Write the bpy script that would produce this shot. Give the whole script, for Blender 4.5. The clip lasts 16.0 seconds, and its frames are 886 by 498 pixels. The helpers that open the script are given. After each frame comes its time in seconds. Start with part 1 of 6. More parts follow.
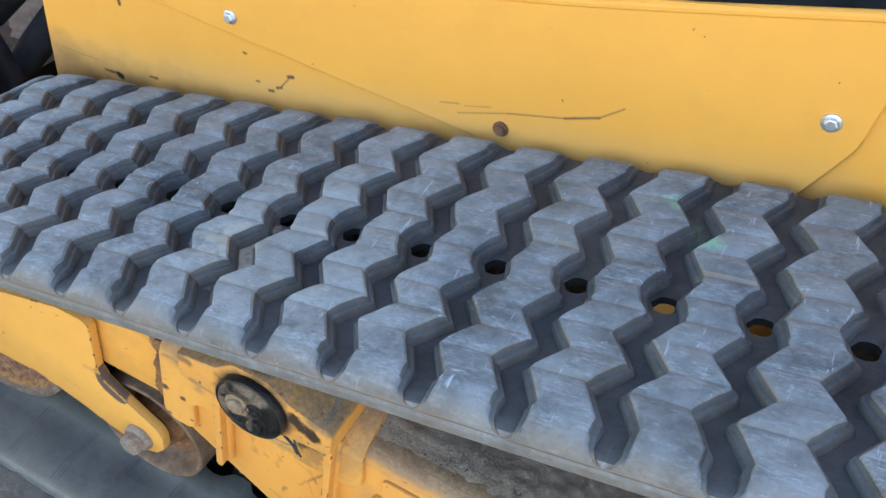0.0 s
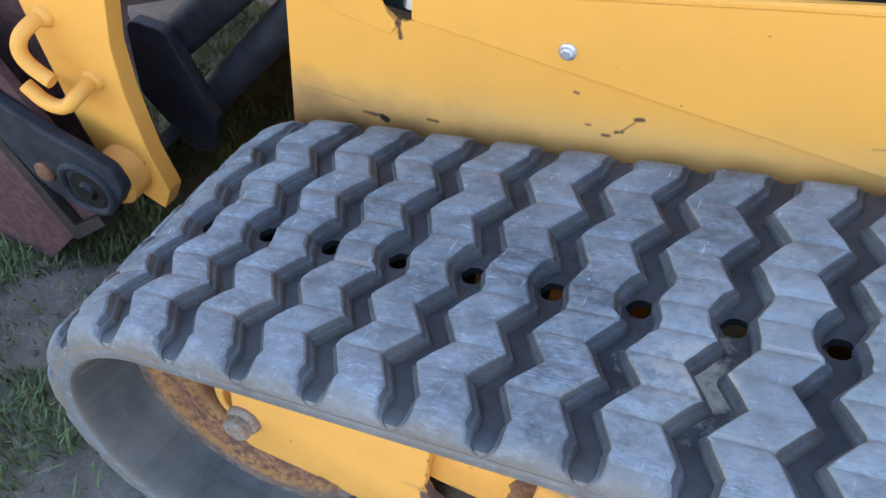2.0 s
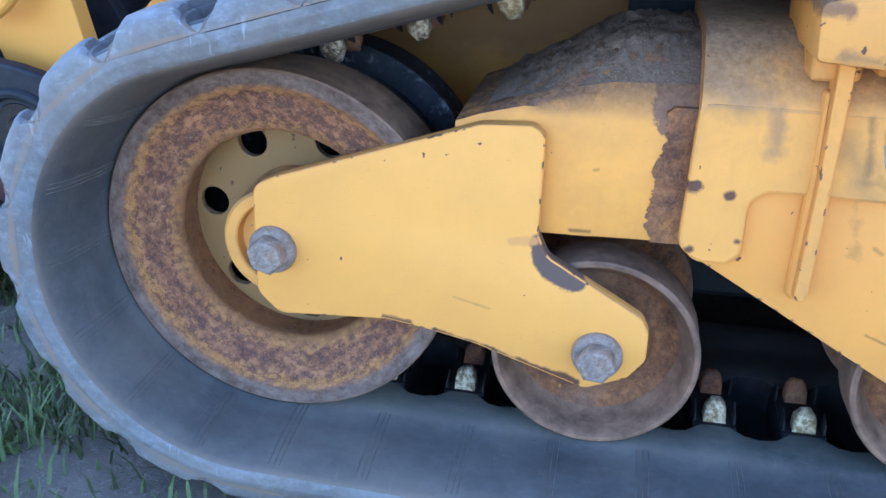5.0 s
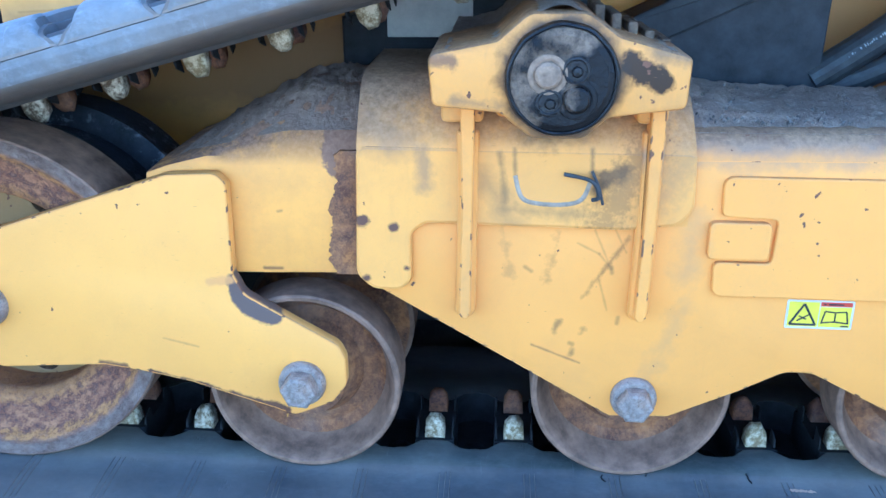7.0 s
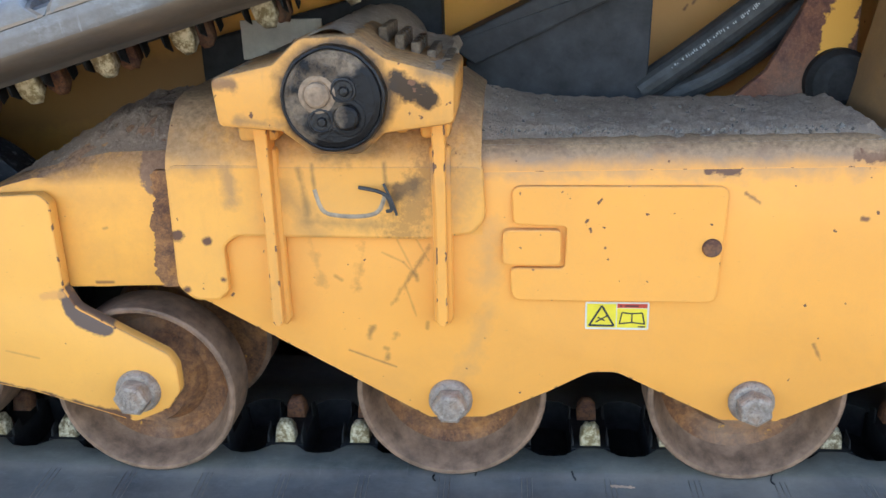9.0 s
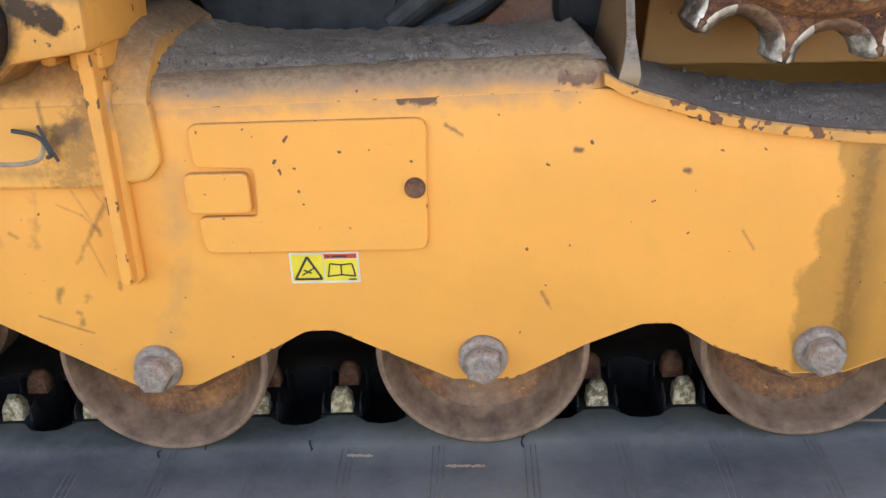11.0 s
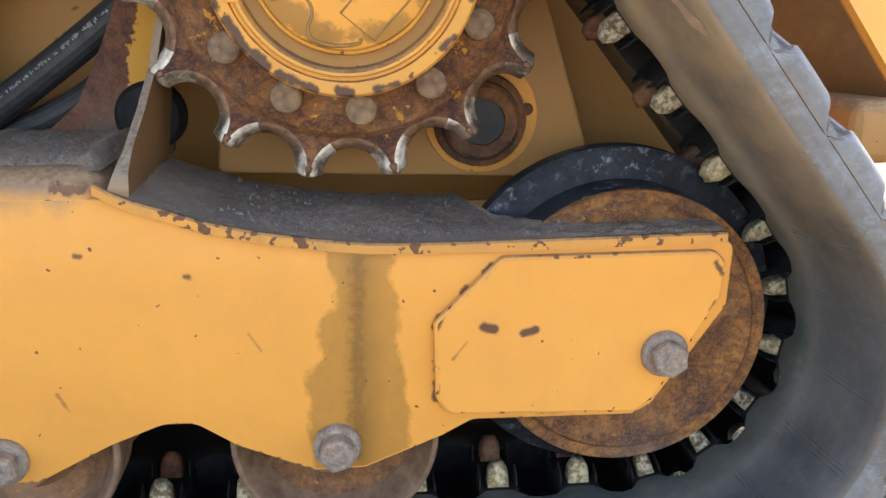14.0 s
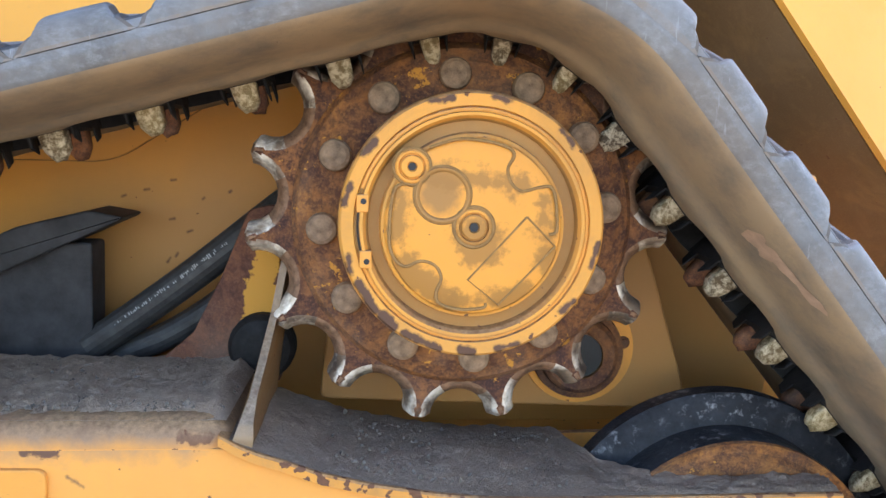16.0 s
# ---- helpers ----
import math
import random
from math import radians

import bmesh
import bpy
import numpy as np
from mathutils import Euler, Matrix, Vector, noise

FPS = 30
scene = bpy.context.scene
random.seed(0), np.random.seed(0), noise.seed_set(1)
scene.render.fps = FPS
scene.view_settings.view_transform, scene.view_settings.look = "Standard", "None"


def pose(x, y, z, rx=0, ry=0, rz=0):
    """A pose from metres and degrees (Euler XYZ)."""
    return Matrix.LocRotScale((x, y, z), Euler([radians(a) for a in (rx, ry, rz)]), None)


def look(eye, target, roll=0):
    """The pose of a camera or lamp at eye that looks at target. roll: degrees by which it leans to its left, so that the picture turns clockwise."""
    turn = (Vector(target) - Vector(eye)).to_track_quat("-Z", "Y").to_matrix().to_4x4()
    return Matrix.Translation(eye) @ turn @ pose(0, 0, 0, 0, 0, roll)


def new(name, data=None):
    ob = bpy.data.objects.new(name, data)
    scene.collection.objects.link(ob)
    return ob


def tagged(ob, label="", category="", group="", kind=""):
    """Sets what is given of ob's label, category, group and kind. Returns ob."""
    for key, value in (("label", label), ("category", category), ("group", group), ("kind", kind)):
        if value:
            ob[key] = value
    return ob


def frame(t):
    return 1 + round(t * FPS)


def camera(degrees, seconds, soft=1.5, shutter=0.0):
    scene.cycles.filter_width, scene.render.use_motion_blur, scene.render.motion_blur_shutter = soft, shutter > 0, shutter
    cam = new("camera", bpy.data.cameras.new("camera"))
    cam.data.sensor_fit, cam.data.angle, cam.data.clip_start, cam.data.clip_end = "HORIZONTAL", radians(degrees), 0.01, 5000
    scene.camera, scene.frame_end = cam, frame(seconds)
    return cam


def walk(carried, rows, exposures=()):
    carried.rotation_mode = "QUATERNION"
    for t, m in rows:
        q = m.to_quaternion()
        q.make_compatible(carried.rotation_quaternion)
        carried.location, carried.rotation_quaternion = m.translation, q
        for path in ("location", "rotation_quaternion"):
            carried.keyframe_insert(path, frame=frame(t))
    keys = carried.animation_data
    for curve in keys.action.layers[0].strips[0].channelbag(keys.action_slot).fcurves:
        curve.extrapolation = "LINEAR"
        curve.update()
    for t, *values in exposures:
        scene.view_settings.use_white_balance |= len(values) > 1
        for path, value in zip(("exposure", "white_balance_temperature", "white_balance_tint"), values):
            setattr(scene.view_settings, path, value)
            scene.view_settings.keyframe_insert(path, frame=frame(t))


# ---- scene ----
cam = camera(54.4, 16.0)
PATH = [
    (0, (0.323, -0.605, 1.521), (-0.173, 0.763, 0.148), 10.4),
    (0.5, (0.181, -0.575, 1.495), (-0.363, 0.751, 0.101), 8.0),
    (1, (0.021, -0.52, 1.453), (-0.558, 0.766, 0.035), 4.6),
    (1.5, (-0.097, -0.505, 1.452), (-0.674, 0.736, -0.007), 4.1),
    (2, (-0.26, -0.531, 1.426), (-0.743, 0.733, -0.047), 5.9),
    (2.5, (-0.524, -0.58, 1.346), (-0.809, 0.855, -0.018), 9.9),
    (3, (-0.587, -0.663, 1.218), (-0.84, 0.859, -0.055), 6.8),
    (3.2, (-0.584, -0.682, 1.161), (-0.835, 0.848, -0.102), 5.5),
    (5.3, (-0.337, -0.846, 0.668), (-0.692, 0.965, -0.103), -0.2),
    (5.5, (-0.309, -0.849, 0.673), (-0.635, 0.972, -0.088), -0.5),
    (6, (-0.249, -0.856, 0.689), (-0.503, 0.989, -0.041), -1.1),
    (6.5, (-0.202, -0.864, 0.698), (-0.379, 1.001, -0.003), -0.6),
    (7, (-0.157, -0.882, 0.702), (-0.28, 0.983, -0.012), -0.3),
    (7.5, (-0.109, -0.901, 0.702), (-0.208, 0.956, -0.033), -0.3),
    (8, (-0.069, -0.935, 0.713), (-0.201, 0.927, -0.006), -0.4),
    (8.2, (-0.042, -0.944, 0.714), (-0.189, 0.923, 0.013), -0.6),
    (10.3, (0.269, -0.843, 0.667), (0.117, 1.032, -0.011), -3.4),
    (10.5, (0.293, -0.841, 0.646), (0.14, 1.026, -0.053), -3.4),
    (11, (0.368, -0.812, 0.637), (0.26, 1.042, -0.106), -3.2),
    (11.5, (0.459, -0.803, 0.63), (0.414, 1.052, -0.116), -3.3),
    (12, (0.573, -0.81, 0.62), (0.595, 1.047, -0.123), -3.7),
    (12.5, (0.657, -0.842, 0.614), (0.763, 1.025, -0.095), -3.0),
    (13, (0.726, -0.855, 0.618), (0.896, 1.018, -0.064), -1.1),
    (13.5, (0.756, -0.859, 0.624), (0.966, 1.026, -0.011), -0.3),
    (14, (0.733, -0.858, 0.661), (0.937, 1.049, 0.096), 0.1),
    (14.5, (0.689, -0.857, 0.697), (0.865, 1.073, 0.206), 0.5),
    (15, (0.658, -0.854, 0.74), (0.811, 1.099, 0.338), 0.9),
    (15.5, (0.646, -0.853, 0.769), (0.791, 1.117, 0.455), 1.1),
    (16, (0.645, -0.848, 0.782), (0.778, 1.132, 0.529), 1.1),
]
EXPOSURES = [(0, 2.62, 7300, 7), (2, 2.65, 6600, 11), (2.5, 2.6, 6150, 13), (3, 2.7, 5200, 12), (3.2, 2.7, 5100, 12), (5.3, 2.83, 5200, 10), (6, 2.92, 5080, 7), (7.0, 3.08, 4600, 4), (7.5, 2.95, 5450, 7), (8, 2.83, 6400, 9), (8.2, 2.82, 6600, 10), (10.3, 2.62, 7250, 11), (11, 2.60, 7800, 17), (12, 2.66, 7800, 16), (13.5, 2.50, 7900, 18), (14.5, 2.52, 7350, 13), (15.5, 2.64, 7000, 13), (16, 2.72, 7000, 14)]
walk(cam, [(t, look(eye, target, roll)) for t, eye, target, roll in PATH], EXPOSURES)

# ---------------------------------------------------------------- light
world = bpy.data.worlds.new("sky")
scene.world = world
world.use_nodes = True
wn = world.node_tree.nodes
sky = wn.new("ShaderNodeTexSky")
sky.sky_type, sky.sun_disc = "NISHITA", False
SUN_EL, SUN_AZ = radians(50), radians(23)      # azimuth from +y towards +x
sky.sun_elevation, sky.sun_rotation = SUN_EL, SUN_AZ
world.node_tree.links.new(sky.outputs[0], wn["Background"].inputs[0])
wn["Background"].inputs[1].default_value = 0.15
sun = new("sun", bpy.data.lights.new("sun", "SUN"))
sun.data.energy, sun.data.angle, sun.data.color = 4.0, radians(0.53), (1.0, 0.95, 0.87)
sun.matrix_world = look((math.sin(SUN_AZ) * 5, math.cos(SUN_AZ) * 5, math.tan(SUN_EL) * 5), (0, 0, 0))


# ---------------------------------------------------------------- materials
class Nodes:
    """A small helper to wire node materials."""

    def __init__(self, name, rough=0.6, metal=0.0, gloss=0.2):
        self.mat = bpy.data.materials.new(name)
        self.mat.use_nodes = True
        self.tree = self.mat.node_tree
        self.bsdf = self.tree.nodes["Principled BSDF"]
        self.bsdf.inputs["Roughness"].default_value = rough
        self.bsdf.inputs["Metallic"].default_value = metal
        self.bsdf.inputs["Specular IOR Level"].default_value = gloss
        self.coord = self.tree.nodes.new("ShaderNodeTexCoord").outputs["Object"]

    def put(self, socket, value):
        if isinstance(value, bpy.types.NodeSocket):
            self.tree.links.new(value, socket)
        elif isinstance(value, (tuple, list)) and len(value) == 3 and socket.type == "RGBA":
            socket.default_value = (*value, 1)
        else:
            socket.default_value = value

    def noise(self, scale, detail=5, rough=0.6, stretch=None, distort=0.0):
        n = self.tree.nodes.new("ShaderNodeTexNoise")
        n.inputs["Scale"].default_value, n.inputs["Detail"].default_value = scale, detail
        n.inputs["Roughness"].default_value, n.inputs["Distortion"].default_value = rough, distort
        v = self.coord
        if stretch:
            m = self.tree.nodes.new("ShaderNodeMapping")
            m.inputs["Scale"].default_value = stretch
            self.tree.links.new(v, m.inputs[0])
            v = m.outputs[0]
        self.tree.links.new(v, n.inputs["Vector"])
        return n.outputs["Fac"]

    def ramp(self, fac, a, b):
        """0 below a, 1 above b."""
        n = self.tree.nodes.new("ShaderNodeMapRange")
        n.inputs[1].default_value, n.inputs[2].default_value = a, b
        self.tree.links.new(fac, n.inputs[0])
        return n.outputs[0]

    def mix(self, fac, a, b):
        n = self.tree.nodes.new("ShaderNodeMix")
        n.data_type = "RGBA"
        self.put(n.inputs["Factor"], fac)
        self.put(n.inputs[6], a)
        self.put(n.inputs[7], b)
        return n.outputs[2]

    def math(self, op, a, b):
        n = self.tree.nodes.new("ShaderNodeMath")
        n.operation = op
        self.put(n.inputs[0], a)
        self.put(n.inputs[1], b)
        return n.outputs[0]

    def up(self, a, b):
        """How far a face lies level: dust settles there."""
        g = self.tree.nodes.new("ShaderNodeNewGeometry").outputs["Normal"]
        s = self.tree.nodes.new("ShaderNodeSeparateXYZ")
        self.tree.links.new(g, s.inputs[0])
        return self.ramp(s.outputs[2], a, b)

    def axis(self, i):
        """The i-th coordinate of the object's own space."""
        n = self.tree.nodes.new("ShaderNodeSeparateXYZ")
        self.tree.links.new(self.coord, n.inputs[0])
        return n.outputs[i]

    def ragged(self, amount, scale=40):
        """Noise about zero, to roughen an outline."""
        return self.math("MULTIPLY", self.math("SUBTRACT", self.noise(scale, 5, 0.65), 0.5), amount)

    def stroke(self, p, q, width, rag=0.012, scale=40, fine=0.0015):
        """1 on a ragged stroke from p to q in the plane x, z."""
        x, z = self.axis(0), self.axis(2)
        dx, dz = q[0] - p[0], q[1] - p[1]
        ll = max(dx * dx + dz * dz, 1e-9)
        u, v = self.math("SUBTRACT", x, p[0]), self.math("SUBTRACT", z, p[1])
        t = self.math("DIVIDE", self.math("ADD", self.math("MULTIPLY", u, dx), self.math("MULTIPLY", v, dz)), ll)
        t = self.math("MINIMUM", self.math("MAXIMUM", t, 0.0), 1.0)
        a, b = self.math("SUBTRACT", u, self.math("MULTIPLY", t, dx)), self.math("SUBTRACT", v, self.math("MULTIPLY", t, dz))
        d = self.math("SQRT", self.math("ADD", self.math("MULTIPLY", a, a), self.math("MULTIPLY", b, b)), 0.0)
        d = self.math("ADD", d, self.ragged(rag, scale))
        return self.ramp(d, width + fine, width - fine)

    def random(self):
        return self.tree.nodes.new("ShaderNodeObjectInfo").outputs["Random"]

    def bump(self, height, strength=0.3, distance=0.002):
        b = self.tree.nodes.new("ShaderNodeBump")
        b.inputs["Strength"].default_value, b.inputs["Distance"].default_value = strength, distance
        self.tree.links.new(height, b.inputs["Height"])
        self.tree.links.new(b.outputs[0], self.bsdf.inputs["Normal"])

    def done(self, colour=None, rough=None, metal=None):
        for key, value in (("Base Color", colour), ("Roughness", rough), ("Metallic", metal)):
            if value is not None:
                self.put(self.bsdf.inputs[key], value)
        return self.mat


RUST, BARE = (0.125, 0.060, 0.037), (0.115, 0.074, 0.056)


def make_paint(name, base, chips=0.74, dust=0.5, dusty=(0.26, 0.165, 0.095), strokes=(), smear=0.25, stains=(), film=0.0):
    """Machine paint: faded in patches, chipped to rust, filmed with dust; strokes are (p, q, width, colour, strength, rag, scale[, soft]); stains join several strokes into one."""
    n = Nodes(name, 0.5, 0.0, 0.2)
    fade = n.noise(3.0, 4)
    c = n.mix(n.ramp(fade, 0.3, 0.75), tuple(v * 0.93 for v in base), tuple(min(1, v * 1.05) for v in base))
    speck = n.noise(420, 3, 0.6)
    c = n.mix(n.math("MULTIPLY", n.ramp(speck, 0.5, 0.7), 0.10), c, (0.45, 0.28, 0.12))
    grime = n.ramp(n.noise(9, 9, 0.72, None, 0.6), 0.50, 0.74)
    c = n.mix(n.math("MULTIPLY", grime, smear), c, (0.36, 0.20, 0.075))
    run = n.ramp(n.noise(26, 6, 0.7, (1.6, 1.6, 0.28)), 0.55, 0.78)
    c = n.mix(n.math("MULTIPLY", run, smear * 0.6), c, (0.30, 0.17, 0.07))
    c = n.mix(n.math("MULTIPLY", n.ramp(n.noise(5, 7, 0.7), 0.42, 0.75), min(1, dust * 0.5 + film)), c, dusty)
    for item in strokes:
        p, q, width, colour, strength, rag, scale = item[:7]
        c = n.mix(n.math("MULTIPLY", n.stroke(p, q, width, rag, scale, item[7] if len(item) > 7 else 0.0015), strength), c, colour)
    for pieces, colour, strength, rag, scale, soft in stains:
        mask = None
        for p, q, width in pieces:
            one = n.stroke(p, q, width, rag, scale, soft)
            mask = one if mask is None else n.math("MAXIMUM", mask, one)
        c = n.mix(n.math("MULTIPLY", mask, n.math("ADD", n.math("MULTIPLY", n.noise(60, 5, 0.7), 0.5), strength - 0.25)), c, colour)
    settled = n.math("MULTIPLY", n.up(0.15, 0.8), min(1.0, dust * 1.7))
    grain = n.noise(150, 7, 0.78)
    soil_tone = n.mix(n.ramp(grain, 0.36, 0.66), tuple(v * 0.55 for v in dusty), tuple(v * 1.45 for v in dusty))
    soil_tone = n.mix(n.math("MULTIPLY", n.ramp(n.noise(24, 6, 0.7), 0.5, 0.62), 0.55), soil_tone, (0.145, 0.082, 0.055))
    lying = n.math("MULTIPLY", settled, n.ramp(n.math("ADD", n.noise(26, 8, 0.78), n.ragged(0.2, 160)), 0.22, 0.50))
    c = n.mix(lying, c, soil_tone)
    zone = n.math("MULTIPLY", n.ramp(n.noise(6, 3), 0.42, 0.62), 0.05)
    chip = n.math("ADD", n.math("ADD", n.noise(95, 2, 0.4), n.ragged(0.10, 330)), zone)
    gone = n.ramp(chip, chips + 0.03, chips + 0.042)
    c = n.mix(gone, c, n.mix(n.noise(300, 3), (0.085, 0.044, 0.031), (0.21, 0.10, 0.055)))
    scratch = n.ramp(n.noise(30, 2, 0.5, (3, 3, 22)), 0.745, 0.752)
    c = n.mix(n.math("MULTIPLY", scratch, 0.35), c, (0.28, 0.15, 0.06))
    n.bump(n.math("ADD", n.math("SUBTRACT", n.math("ADD", n.math("MULTIPLY", n.noise(140, 4), 0.35), n.math("MULTIPLY", n.noise(16, 3), 0.5)), gone), n.math("MULTIPLY", n.math("MULTIPLY", lying, grain), 5.0)), 0.14, 0.0012)
    rough = n.math("ADD", n.math("MULTIPLY", grime, 0.2), n.math("ADD", n.math("MULTIPLY", n.math("MAXIMUM", gone, lying), 0.35), 0.45))
    return n.done(c, rough)


def make_rust(name, paint_left=0.0, dark=0.5, scale=1.0, warm=1.0, patches=(), grey=0.35, pale=0.0):
    """Rusted steel, mottled at three sizes, with remains of yellow paint; patches are strokes of paint that is left."""
    n = Nodes(name, 0.85)
    a = n.noise(11 * scale, 8, 0.75, None, 0.5)
    b = n.noise(75 * scale, 6, 0.75)
    fine = n.noise(260 * scale, 4, 0.7)
    c = n.mix(n.ramp(a, 0.38, 0.62), (0.060, 0.030, 0.026), (0.27 * warm, 0.115 * warm, 0.045))
    if pale:
        c = n.mix(n.math("MULTIPLY", n.ramp(n.math("ADD", n.noise(40 * scale, 7, 0.75), n.ragged(0.1, 200)), 0.36, 0.60), pale), c, (0.50, 0.25, 0.115))
    c = n.mix(n.math("MULTIPLY", n.ramp(b, 0.44, 0.57), dark), c, (0.046, 0.024, 0.024))
    c = n.mix(n.math("MULTIPLY", n.ramp(fine, 0.5, 0.72), 0.45), c, (0.32 * warm, 0.15 * warm, 0.07))
    c = n.mix(n.math("MULTIPLY", n.ramp(n.noise(8 * scale, 6), 0.5, 0.72), grey), c, (0.27, 0.19, 0.14))
    if paint_left:
        keep = n.ramp(n.math("ADD", n.noise(30 * scale, 7, 0.72), n.ragged(0.16, 140 * scale)), 0.70 - 0.25 * paint_left, 0.715 - 0.25 * paint_left)
        c = n.mix(n.math("MULTIPLY", keep, 0.85), c, (0.56, 0.26, 0.045))
    for p, q, width, rag, sc in patches:
        c = n.mix(n.math("MULTIPLY", n.stroke(p, q, width, rag, sc), 0.92), c, (0.58, 0.29, 0.055))
    n.bump(n.math("ADD", b, n.math("MULTIPLY", fine, 0.5)), 0.55, 0.002)
    return n.done(c)


def make_rubber(name, low, high, dust, scratch=0.5, sides=0.0, upper_tan=0.0, spots=(), gloss=0.3, rough=0.62):
    """Weathered rubber: pale scuffs and scratches, dust in patches and, on the belt's side, a brown film."""
    n = Nodes(name, rough, 0.0, gloss)
    c = n.mix(n.ramp(n.noise(11, 9, 0.76), 0.36, 0.64), low, high)
    fine = n.noise(110, 6, 0.75)
    pale = tuple(min(1, v * 2.0) for v in high)
    scuff = n.math("MULTIPLY", n.ramp(n.noise(30, 7, 0.75, (0.7, 1.6, 1.0)), 0.45, 0.62), n.ramp(n.noise(150, 6, 0.78, (0.5, 2.2, 0.8)), 0.42, 0.62))
    c = n.mix(n.math("MULTIPLY", scuff, 0.55 * min(1, scratch * 2)), c, pale)
    for stretch, edge in (((7, 0.8, 0.8), 0.64), ((0.9, 6, 0.9), 0.66), ((4, 3, 0.7), 0.67)):
        line = n.ramp(n.noise(19, 5, 0.65, stretch), edge, edge + 0.06)
        c = n.mix(n.math("MULTIPLY", line, scratch), c, pale)
    c = n.mix(n.math("MULTIPLY", n.ramp(n.noise(4, 6, 0.65), 0.38, 0.72), dust), c, (0.30, 0.25, 0.19))
    if sides:
        g = n.tree.nodes.new("ShaderNodeNewGeometry").outputs["Normal"]
        split = n.tree.nodes.new("ShaderNodeSeparateXYZ")
        n.tree.links.new(g, split.inputs[0])
        flank = n.ramp(n.math("ABSOLUTE", split.outputs[1], 0.0), 0.30, 0.85)
        c = n.mix(n.math("MULTIPLY", n.math("MULTIPLY", flank, n.ramp(n.noise(12, 7, 0.7), 0.22, 0.6)), sides), c, (0.190, 0.138, 0.096))
    # tan mixed in more towards the top and the rear of the track
    if upper_tan:
        film = n.math("MULTIPLY", n.ramp(n.math("ADD", n.axis(2), n.ragged(0.25, 6)), 0.34, 0.62), n.ramp(n.math("ADD", n.axis(0), n.ragged(0.3, 5)), -0.35, 0.45))
        c = n.mix(n.math("MULTIPLY", n.math("MULTIPLY", film, n.ramp(n.noise(16, 7, 0.7), 0.15, 0.6)), upper_tan), c, (0.315, 0.220, 0.130))
    for centre, size, colour, strength in spots:
        d = n.tree.nodes.new("ShaderNodeVectorMath")
        d.operation = "DISTANCE"
        n.tree.links.new(n.coord, d.inputs[0])
        d.inputs[1].default_value = centre
        near = n.ramp(n.math("ADD", d.outputs["Value"], n.ragged(size * 2.2, 60)), size, size * 0.4)
        c = n.mix(n.math("MULTIPLY", near, strength), c, colour)
    crack = n.ramp(n.noise(42, 6, 0.7, (1, 0.5, 1)), 0.30, 0.36)
    n.bump(n.math("ADD", n.math("MULTIPLY", fine, 0.6), n.math("ADD", crack, n.math("MULTIPLY", n.noise(24, 4), 0.6))), 0.35, 0.0016)
    return n.done(c)


def make_plain(name, base, rough=0.6, metal=0.0, vary=0.35, scale=30, bump=0.2, gloss=0.3):
    n = Nodes(name, rough, metal)
    n.bsdf.inputs["Specular IOR Level"].default_value = gloss
    c = n.mix(n.ramp(n.noise(scale, 6, 0.65), 0.3, 0.7), tuple(v * (1 - vary) for v in base), tuple(min(1, v * (1 + vary)) for v in base))
    n.bump(n.noise(scale * 4, 4), bump, 0.0015)
    return n.done(c)


